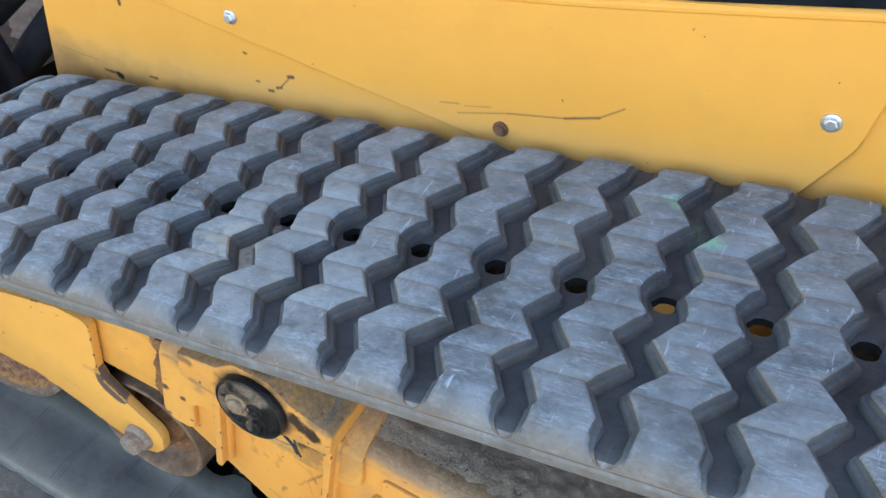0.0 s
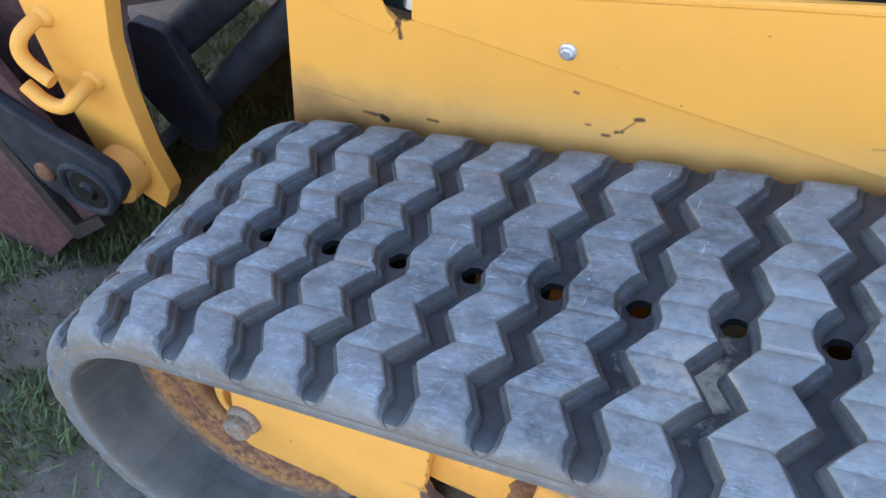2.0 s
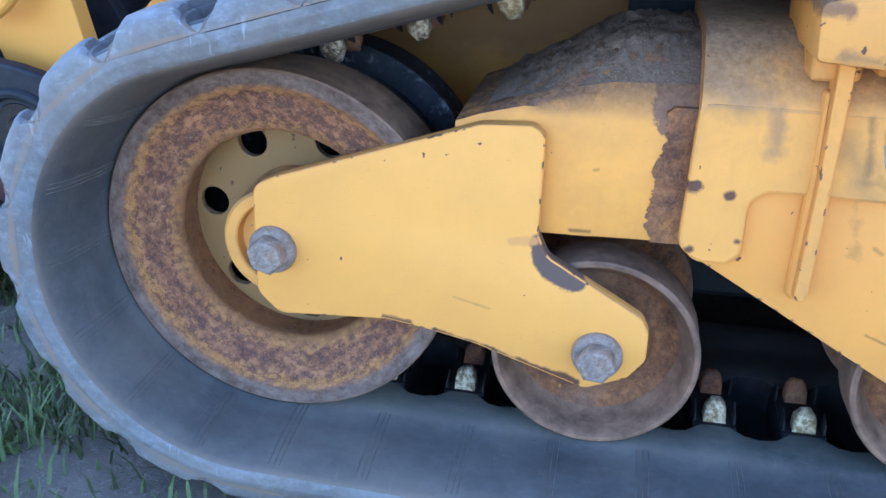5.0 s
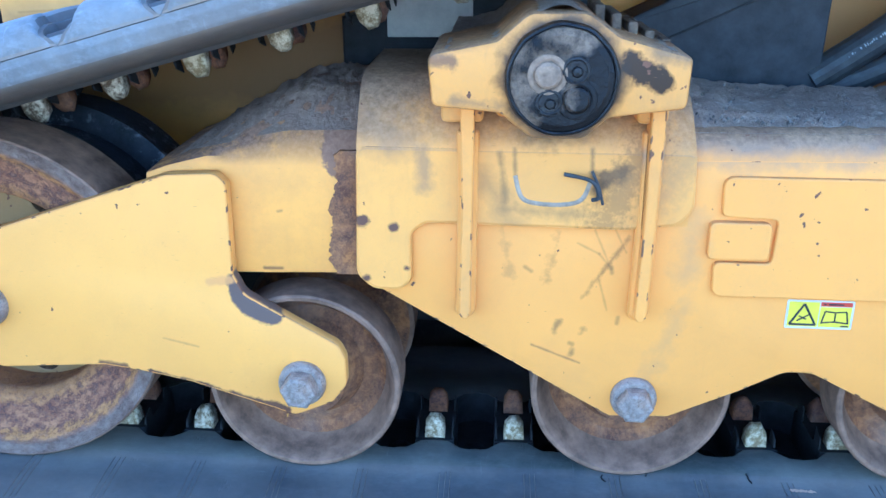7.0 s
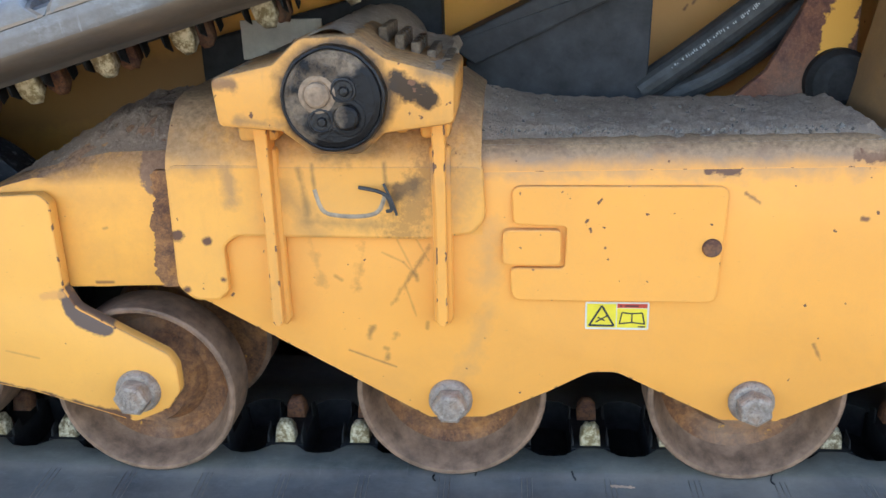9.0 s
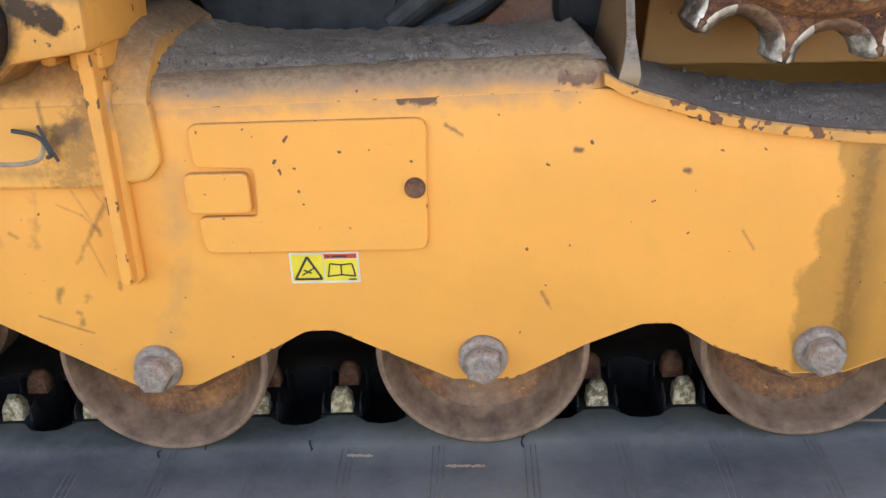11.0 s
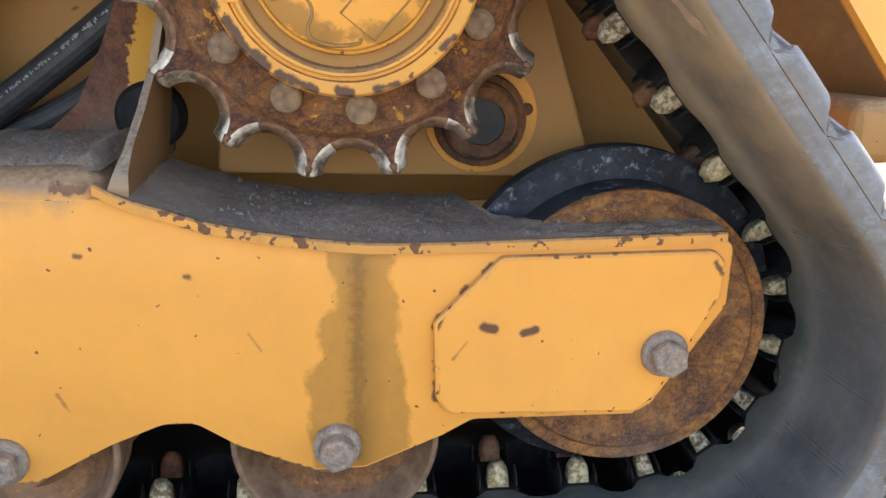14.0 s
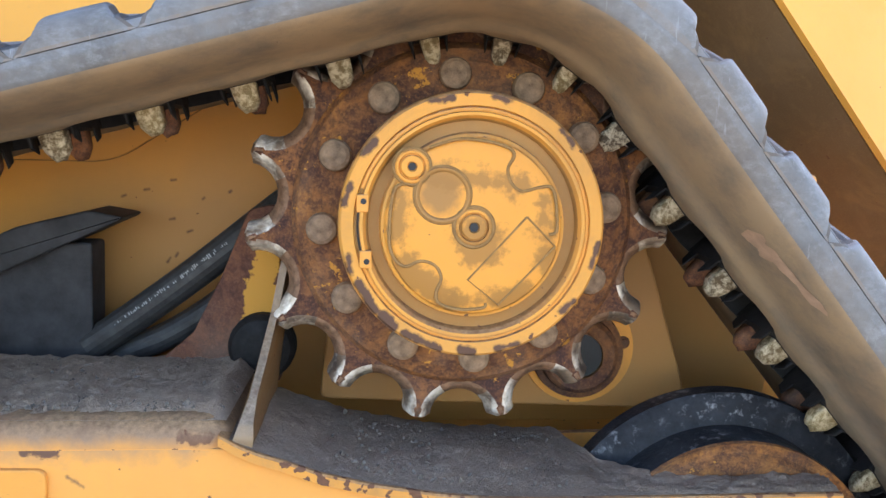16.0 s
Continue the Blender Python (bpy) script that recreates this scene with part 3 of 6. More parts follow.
grey_steel = make_bolt_steel()
black_paint = make_plain("black paint", (0.017, 0.019, 0.024), 0.6, 0.0, 0.6, 25, 0.3, 0.25)
bracket_black = make_plain("dusty black paint", (0.030, 0.031, 0.035), 0.65, 0.0, 0.5, 25, 0.3, 0.25)
hub_bolt = make_plain("dusty rusted bolt", (0.23, 0.155, 0.10), 0.8, 0.0, 0.45, 90, 0.6)
lug_rubber = make_plain("black lug rubber", (0.014, 0.014, 0.015), 0.7, 0.0, 0.5, 60, 0.3, 0.2)
black_rubber = make_plain("black hose rubber", (0.032, 0.033, 0.035), 0.55, 0.0, 0.5, 60, 0.2, 0.4)
def make_greasy():
    n = Nodes("greasy cast iron", 0.5)
    wet = n.ramp(n.math("ADD", n.noise(30, 6, 0.7), n.ragged(0.1, 150)), 0.52, 0.62)
    for p, q, width in (((-0.070, 0.535), (-0.062, 0.575), 0.020), ((-0.105, 0.520), (-0.075, 0.525), 0.016), ((-0.118, 0.538), (-0.108, 0.545), 0.012), ((-0.088, 0.572), (-0.080, 0.576), 0.012)):
        wet = n.math("MAXIMUM", wet, n.stroke(p, q, width, 0.022, 70, 0.004))
    dry = n.mix(n.ramp(n.noise(120, 7, 0.75), 0.35, 0.65), (0.062, 0.044, 0.032), (0.215, 0.155, 0.104))
    c = n.mix(wet, dry, (0.009, 0.008, 0.008))
    n.bump(n.math("ADD", n.noise(60, 6, 0.75), n.math("MULTIPLY", wet, 0.5)), 0.8, 0.004)
    return n.done(c, n.math("SUBTRACT", 0.75, n.math("MULTIPLY", wet, 0.45)))


greasy = make_greasy()
wet_grease = make_plain("wet black grease", (0.010, 0.009, 0.009), 0.3, 0.0, 0.6, 70, 1.0)
eye_steel = make_plain("scuffed grey paint edge", (0.28, 0.215, 0.15), 0.7, 0.0, 0.4, 60)
faded_print = make_plain("faded print", (0.26, 0.27, 0.27), 0.6, 0.0, 0.4, 300)
white_label = make_plain("dirty white label", (0.52, 0.49, 0.44), 0.6, 0.0, 0.15, 40)
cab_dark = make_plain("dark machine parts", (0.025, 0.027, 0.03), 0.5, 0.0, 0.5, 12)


def make_dirt(name, a, b, c):
    n = Nodes(name, 0.95)
    col = n.mix(n.ramp(n.noise(7, 8, 0.7), 0.35, 0.65), a, b)
    col = n.mix(n.ramp(n.noise(60, 6, 0.75), 0.55, 0.75), col, c)
    grit = n.noise(330, 4, 0.7)
    col = n.mix(n.math("MULTIPLY", n.ramp(grit, 0.56, 0.70), 0.7), col, c)
    n.bump(n.math("ADD", n.noise(90, 8, 0.75), n.math("MULTIPLY", grit, 0.5)), 0.9, 0.006)
    return n.done(col)


dirt = make_dirt("caked dirt", (0.212, 0.158, 0.120), (0.360, 0.278, 0.214), (0.51, 0.42, 0.33))
dark_dirt = make_dirt("caked dark dirt", (0.160, 0.122, 0.096), (0.275, 0.215, 0.170), (0.41, 0.335, 0.27))
crumb = make_plain("dirt crumbs", (0.125, 0.108, 0.092), 0.9, 0.0, 0.75, 160, 0.3)
soil = make_dirt("dry soil", (0.130, 0.105, 0.084), (0.238, 0.197, 0.156), (0.35, 0.31, 0.255))


# ---------------------------------------------------------------- mesh helpers
def part(name, bm, material, parent=None, label="", smooth=18):
    me = bpy.data.meshes.new(name)
    bmesh.ops.recalc_face_normals(bm, faces=bm.faces)
    bm.to_mesh(me)
    bm.free()
    for m in (material if isinstance(material, (list, tuple)) else [material]):
        me.materials.append(m)
    if smooth:
        me.polygons.foreach_set("use_smooth", [True] * len(me.polygons))
        me.set_sharp_from_angle(angle=radians(smooth))
    ob = new(name, me)
    ob.parent = parent
    if label:
        tagged(ob, label)
    return ob


def again(ob, name, m, parent=None):
    """Another piece on the same mesh."""
    o = new(name, ob.data)
    o.parent = parent or ob.parent
    o.matrix_basis = m
    return o


def soften(bm, width, segments=2, angle=30):
    edges = [e for e in bm.edges if len(e.link_faces) == 2 and e.calc_face_angle(0) > radians(angle)]
    if edges:
        bmesh.ops.bevel(bm, geom=edges, offset=width, segments=segments, affect="EDGES", profile=0.5)
    return bm


def rounded(points, radius, steps=4):
    """A polygon's corners rounded; a point may carry its own radius as a third number."""
    out = []
    k = len(points)
    for i, p in enumerate(points):
        r = p[2] if len(p) > 2 else radius
        a, b, c = (Vector(points[i - 1][:2]), Vector(p[:2]), Vector(points[(i + 1) % k][:2]))
        u, v = (a - b), (c - b)
        half = u.angle(v) / 2 if u.length and v.length else 0
        if r <= 0 or half < 0.02 or half > 1.56:
            out.append(tuple(b))
            continue
        cut = min(r / math.tan(half), 0.48 * u.length, 0.48 * v.length)
        p0, p1 = b + u.normalized() * cut, b + v.normalized() * cut
        for s in range(steps + 1):
            w = s / steps
            out.append(tuple((1 - w) ** 2 * p0 + 2 * w * (1 - w) * b + w * w * p1))
    return out


def plate(outline, y0, y1, bevel=0.002, holes=(), segments=2):
    """A plate with an outline in x, z between two depths y; holes are (x, z, radius)."""
    bm = bmesh.new()
    edges = []
    for loop in [outline] + [[(x + r * math.cos(a), z + r * math.sin(a)) for a in [2 * math.pi * i / 20 for i in range(20)]] for x, z, r in holes]:
        vs = [bm.verts.new((x, y0, z)) for x, z in loop]
        edges += [bm.edges.new((vs[i - 1], vs[i])) for i in range(len(vs))]
    bmesh.ops.triangle_fill(bm, use_beauty=True, use_dissolve=False, edges=edges)
    front = list(bm.faces)
    got = bmesh.ops.extrude_face_region(bm, geom=front)
    for v in [g for g in got["geom"] if isinstance(g, bmesh.types.BMVert)]:
        v.co.y = y1
    bmesh.ops.dissolve_limit(bm, angle_limit=0.01, verts=bm.verts, edges=bm.edges)
    bmesh.ops.recalc_face_normals(bm, faces=bm.faces)
    if bevel:
        rim = [e for e in bm.edges if len(e.link_faces) == 2 and e.calc_face_angle(0) > 0.8 and abs(e.verts[0].co.y - e.verts[1].co.y) < 1e-5]
        bmesh.ops.bevel(bm, geom=rim, offset=bevel, segments=segments, affect="EDGES", profile=0.5)
    return bm


def box(x0, x1, y0, y1, z0, z1, bevel=0.003, segments=2):
    bm = bmesh.new()
    bmesh.ops.create_cube(bm, size=1)
    for v in bm.verts:
        v.co = (x0 if v.co.x < 0 else x1, y0 if v.co.y < 0 else y1, z0 if v.co.z < 0 else z1)
    if bevel:
        bmesh.ops.bevel(bm, geom=list(bm.edges), offset=bevel, segments=segments, affect="EDGES", profile=0.5)
    return bm


def lathe(profile, x=0, z=0, steps=48, wobble=0.0):
    """Spins a profile of (radius, y) about an axle along y at x, z."""
    bm = bmesh.new()
    rings = []
    for r, y in profile:
        if r < 1e-6:
            rings.append([bm.verts.new((x, y, z))])
            continue
        ring = []
        for i in range(steps):
            a = 2 * math.pi * i / steps
            rr = r * (1 + wobble * noise.noise((math.cos(a) * 4, math.sin(a) * 4, r * 30)))
            ring.append(bm.verts.new((x + rr * math.cos(a), y, z + rr * math.sin(a))))
        rings.append(ring)
    for a, b in zip(rings, rings[1:]):
        for i in range(steps):
            j = (i + 1) % steps
            if len(a) == 1 and len(b) == 1:
                break
            if len(a) == 1:
                bm.faces.new((a[0], b[i], b[j]))
            elif len(b) == 1:
                bm.faces.new((a[i], b[0], a[j]))
            else:
                bm.faces.new((a[i], b[i], b[j], a[j]))
    return bm


def add(bm, other):
    """Joins another bmesh into bm."""
    me = bpy.data.meshes.new("joined")
    other.to_mesh(me)
    other.free()
    bm.from_mesh(me)
    bpy.data.meshes.remove(me)
    return bm


def bolt_mesh(radius=0.017, head=0.015, washer=0.026, washer_t=0.006):
    """A hex bolt over a bevelled washer about -y, its seat at the origin."""
    bm = lathe([(0, 0.002), (washer, 0.002), (washer, -washer_t * 0.5), (washer * 0.95, -washer_t * 0.9), (radius * 1.28, -washer_t * 1.15), (radius * 1.05, -washer_t * 1.2)], steps=32, wobble=0.012)
    top = -washer_t - head
    add(bm, lathe([(radius * 1.15, -washer_t * 0.8), (radius * 1.15, top + head * 0.28), (radius * 1.06, top + head * 0.08), (radius * 0.88, top), (0, top)], steps=6))
    if radius > 0.012:
        for k in range(3):
            add(bm, box(radius * (0.30 * k - 0.42), radius * (0.30 * k - 0.26), top - 0.0007, top + 0.002, -radius * 0.28, radius * 0.28, 0.0))
    return bm


def tube(points, radius, steps=12, smooth=True):
    """A round bar along points, with closed ends."""
    pts = [Vector(p) for p in points]
    if smooth and len(pts) > 2:
        fine = []
        for i in range(len(pts) - 1):
            p0, p1, p2, p3 = pts[max(i - 1, 0)], pts[i], pts[i + 1], pts[min(i + 2, len(pts) - 1)]
            for k in range(6):
                t = k / 6
                fine.append(0.5 * ((2 * p1) + (p2 - p0) * t + (2 * p0 - 5 * p1 + 4 * p2 - p3) * t * t + (3 * p1 - p0 - 3 * p2 + p3) * t ** 3))
        fine.append(pts[-1])
        pts = fine
    bm = bmesh.new()
    side = None
    rings = []
    for i, p in enumerate(pts):
        way = (pts[min(i + 1, len(pts) - 1)] - pts[max(i - 1, 0)]).normalized()
        if side is None:
            side = way.orthogonal().normalized()
        side = (side - way * side.dot(way)).normalized()
        other = way.cross(side)
        rings.append([bm.verts.new(p + radius * (math.cos(2 * math.pi * k / steps) * side + math.sin(2 * math.pi * k / steps) * other)) for k in range(steps)])
    for a, b in zip(rings, rings[1:]):
        for k in range(steps):
            bm.faces.new((a[k], a[(k + 1) % steps], b[(k + 1) % steps], b[k]))
    bm.faces.new(rings[0][::-1])
    bm.faces.new(rings[-1])
    return bm


# ---------------------------------------------------------------- ground
GROUND = -0.012
bm = bmesh.new()
xs = [-400, -60, -15, -6] + [-3 + 0.08 * i for i in range(76)] + [6, 15, 60, 400]
ys = [-400, -60, -15, -5] + [-2 + 0.08 * i for i in range(46)] + [4, 15, 60, 400]
grid = [[bm.verts.new((x, y, GROUND + (0.022 * noise.noise((x * 2.1, y * 2.1, 0)) + 0.012 * noise.noise((x * 9, y * 9, 3)) if abs(x) < 5 and abs(y) < 4 else 0))) for x in xs] for y in ys]
for r0, r1 in zip(grid, grid[1:]):
    for i in range(len(xs) - 1):
        bm.faces.new((r0[i], r0[i + 1], r1[i + 1], r1[i]))
tagged(part("ground", bm, soil), "dry bare soil with sparse grass", "ground", kind="structure")

# ---------------------------------------------------------------- the machine
loader = new("track_loader")
tagged(loader, "yellow compact track loader with a worn rubber track on bare soil", "track loader")

# path of the track's inner face round the wheels: (x, z, radius)
T = 0.055
YC = 0.130
HALF = 0.235
WHEELS = [(-0.750, 0.2815, 0.2075), (-0.384, 0.182, 0.1165), (0.003, 0.183, 0.1165), (0.356, 0.183, 0.1165), (0.706, 0.183, 0.1165), (1.045, 0.279, 0.213), (0.730, 0.698, 0.194)]
CORDS = (0.044, 0.05, 0.05, 0.05, 0.05, 0.058, 0.057)   # how far outside its face the track keeps its length


def track_path():
    k = len(WHEELS)
    normals = []
    for i in range(k):
        (x1, z1, r1), (x2, z2, r2) = WHEELS[i], WHEELS[(i + 1) % k]
        normals.append(math.atan2(z2 - z1, x2 - x1) - math.pi / 2 + math.asin((r1 - r2) / math.hypot(x2 - x1, z2 - z1)))
    pieces = []
    for i in range(k):
        x, z, r = WHEELS[i]
        a0, a1 = normals[i - 1], normals[i]
        turn = (a1 - a0 + math.pi) % (2 * math.pi) - math.pi
        pieces.append(("arc", x, z, r, a0, turn, (r + CORDS[i]) * turn))
        x2, z2, r2 = WHEELS[(i + 1) % k]
        nx, nz = math.cos(a1), math.sin(a1)
        p, q = Vector((x + r * nx, z + r * nz)), Vector((x2 + r2 * nx, z2 + r2 * nz))
        pieces.append(("line", p, q, a1, (q - p).length))
    return pieces


PIECES = track_path()
LENGTH = sum(p[-1] for p in PIECES)
PITCHES = 53
PITCH = LENGTH / PITCHES


def on_track(s, h):
    """The place in x, z at s along the track, h outside its outer carcass."""
    s %= LENGTH
    for p in PIECES:
        if s <= p[-1] + 1e-9:
            break
        s -= p[-1]
    if p[0] == "arc":
        _, x, z, r, a0, turn, ln = p
        a = a0 + turn * s / ln if abs(ln) > 1e-9 else a0
        return x + (r + T + h) * math.cos(a), z + (r + T + h) * math.sin(a)
    _, a, b, ang, ln = p
    q = a.lerp(b, s / ln)
    return q.x + (T + h) * math.cos(ang), q.y + (T + h) * math.sin(ang)


def at(s, y, h):
    x, z = on_track(s, h)
    return (x, YC + (y if y < 0.052 else 0.052 + (y - 0.052) * 1.15), z)


# belt: carcass with a through hole at every pitch
bm = bmesh.new()
SUB = 6
RAIL = 0.050
POCKET = (0.050, 0.051, 0.067, 0.070, 0.067, 0.051)   # the trough widens between the lugs
section = [(-RAIL, -T), (-0.108, -T - 0.001), (-0.112, -T + 0.003), (-0.150, -T + 0.0055), (-0.195, -T + 0.011), (-0.226, -T + 0.019), (-0.2325, -T + 0.024), (-HALF, -T + 0.029), (-HALF, -0.0185), (-HALF - 0.0009, -0.0165), (-HALF, -0.0145), (-HALF, -0.006), (-0.2330, 0.000), (-0.2270, 0.0035), (-0.210, 0.0020), (-0.12, 0.0), (-RAIL, 0.0)]
trough = -0.010
loops = []
for i in range(PITCHES * SUB):
    s = i * PITCH / SUB
    rail = POCKET[i % SUB]
    left = [bm.verts.new(at(s, y if j or y != -RAIL else -rail, h)) for j, (y, h) in enumerate(section)]
    right = [bm.verts.new(at(s, -y if j or y != -RAIL else rail, h)) for j, (y, h) in enumerate(section)]
    low = [bm.verts.new(at(s, -rail, trough)), bm.verts.new(at(s, 0, trough)), bm.verts.new(at(s, rail, trough))]
    mid = bm.verts.new(at(s, 0, 0))
    loops.append((left, right, low, mid))
n = len(loops)
for i in range(n):
    a, b = loops[i], loops[(i + 1) % n]
    for side in (0, 1):
        for j in range(len(section) - 1):
            f = bm.faces.new((a[side][j], a[side][j + 1], b[side][j + 1], b[side][j]))
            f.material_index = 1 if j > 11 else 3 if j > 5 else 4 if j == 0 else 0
    # trough and hole walls go near black to paint in their shade
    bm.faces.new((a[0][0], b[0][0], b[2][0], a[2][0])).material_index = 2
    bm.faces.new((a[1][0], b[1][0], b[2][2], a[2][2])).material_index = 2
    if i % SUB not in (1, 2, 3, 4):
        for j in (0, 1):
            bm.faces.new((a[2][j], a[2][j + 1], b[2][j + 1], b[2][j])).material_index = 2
        bm.faces.new((a[0][-1], a[3], b[3], b[0][-1])).material_index = 1
        bm.faces.new((a[1][-1], a[3], b[3], b[1][-1])).material_index = 1
where = [(ds, -1) for ds in (-2, -1, 0, 1, 2)] + [(2, 0)] + [(ds, 1) for ds in (2, 1, 0, -1, -2)] + [(-2, 0)]
for k in range(PITCHES):
    i0 = k * SUB + 1
    rows = [loops[(i0 + j) % n] for j in range(5)]
    s_mid = (i0 + 2) * PITCH / SUB
    walls = []
    for level, h in (("low", trough), ("top", 0.0)):
        if level == "low":
            rim = [r[2][0] for r in rows] + [rows[4][2][1]] + [r[2][2] for r in rows[::-1]] + [rows[0][2][1]]
        else:
            rim = [r[0][-1] for r in rows] + [rows[4][3]] + [r[1][-1] for r in rows[::-1]] + [rows[0][3]]
        hole = []
        for ds, dy in where:
            ang = math.atan2(dy * RAIL, ds * PITCH / SUB)
            hole.append(bm.verts.new(at(s_mid + 0.0165 * math.cos(ang), 0.0145 * math.sin(ang), h)))
        for j in range(len(rim)):
            m = (j + 1) % len(rim)
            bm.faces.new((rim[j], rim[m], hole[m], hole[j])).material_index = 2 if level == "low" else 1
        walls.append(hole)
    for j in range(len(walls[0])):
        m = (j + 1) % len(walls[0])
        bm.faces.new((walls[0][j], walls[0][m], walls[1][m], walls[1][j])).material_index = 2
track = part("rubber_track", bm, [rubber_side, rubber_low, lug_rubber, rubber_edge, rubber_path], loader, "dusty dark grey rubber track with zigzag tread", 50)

# the track on the far side, plain, under the body
far = [on_track(LENGTH * i / 160, 0.015) for i in range(160)]
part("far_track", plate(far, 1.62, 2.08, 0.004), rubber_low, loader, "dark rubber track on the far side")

# fine moulding lines across the inner face, three at every lug
bm = bmesh.new()
for k in range(PITCHES):
    if on_track((k + 0.18) * PITCH, 0)[1] > 0.50:
        continue
    for d in (-0.007, 0.0, 0.006):
        s = (k + 0.18) * PITCH + d
        row = []
        for y in (-0.222, -0.195, -0.15, -0.114):
            hh = {-0.222: -T + 0.018, -0.195: -T + 0.011, -0.15: -T + 0.0055, -0.114: -T + 0.0032}[y]
            row.append([bm.verts.new(at(s - 0.0009, y, hh + 0.001)), bm.verts.new(at(s, y, hh - 0.0009)), bm.verts.new(at(s + 0.0009, y, hh + 0.001))])
        for a, b in zip(row, row[1:]):
            for j in (0, 1):
                bm.faces.new((a[j], a[j + 1], b[j + 1], b[j]))
tagged(part("mould_line", bm, make_plain("pale rubbed mould lines", (0.135, 0.118, 0.098), 0.75, 0.0, 0.5, 40), track), kind="stuff")

# pale brown scrapes rubbed into the belt's inner face
def scrape(s0, s1, y0, y1, wide, seed):
    rnd = random.Random(seed)
    bm = bmesh.new()
    rows = []
    for i in range(21):
        u = i / 20
        s, y = s0 + (s1 - s0) * u, y0 + (y1 - y0) * u
        w = wide * (0.35 + 0.65 * abs(math.cos(u * 2.6))) * min(1, 6 * u, 6 * (1 - u)) + 0.0008
        row = []
        for k in (-1, 1):
            yy = y + k * w + rnd.uniform(-0.0012, 0.0012)
            hh = -T - 0.001 if abs(yy) < 0.108 else -T + 0.003 + 0.0025 * (abs(yy) - 0.112) / 0.038 if abs(yy) < 0.15 else -T + 0.0055 + 0.0055 * (abs(yy) - 0.15) / 0.045 if abs(yy) < 0.195 else -T + 0.011 + 0.008 * (abs(yy) - 0.195) / 0.031
            row.append(bm.verts.new(at(s, yy, hh - 0.0009)))
        rows.append(row)
    for a, b in zip(rows, rows[1:]):
        bm.faces.new((a[0], a[1], b[1], b[0]))
    return part("scrape", bm, scrape_tan, track)


def nearest_s(x, z):
    return min((math.dist(on_track(0.004 * i, -T), (x, z)), 0.004 * i) for i in range(int(LENGTH / 0.004)))[1]


s_boot, s_low = nearest_s(0.985, 0.69), nearest_s(0.95, 0.066)
scrape(s_boot, s_boot - 0.095, -0.190, -0.212, 0.010, 3)
scrape(s_boot + 0.010, s_boot - 0.030, -0.184, -0.186, 0.020, 4)
scrape(s_low - 0.02, s_low + 0.13, -0.100, -0.092, 0.007, 5)
scrape(s_low - 0.20, s_low, -0.088, -0.096, 0.0016, 6)
scrape(s_low + 0.06, s_low + 0.115, -0.185, -0.205, 0.006, 7)

for k, (x, y0, y1) in enumerate(((0.03, -0.112, -0.098), (0.155, -0.118, -0.105), (-0.02, -0.125, -0.112), (0.40, -0.120, -0.104))):
    s0 = nearest_s(x, 0.0665)
    crack = [at(s0 + 0.002 * math.sin(7 * i + k), y0 + (y1 - y0) * i / 6, -T - 0.0012 if y0 + (y1 - y0) * i / 6 > -0.110 else -T + 0.0025) for i in range(7)]
    part("crack", tube(crack, 0.0010, 6), lug_rubber, track)
scrape(nearest_s(0.20, 0.066), nearest_s(0.20, 0.066) + 0.03, -0.128, -0.130, 0.0022, 9)
scrape(nearest_s(0.31, 0.066), nearest_s(0.31, 0.066) + 0.045, -0.150, -0.151, 0.0020, 10)

# tread bars: a zigzag across the belt
ZIG = [(-0.200, -0.010), (-0.160, 0.015), (-0.120, -0.015), (-0.080, 0.014), (-0.040, -0.011), (0.0, 0.004), (0.040, -0.011), (0.080, 0.014), (0.120, -0.015), (0.160, 0.015), (0.200, -0.010)]


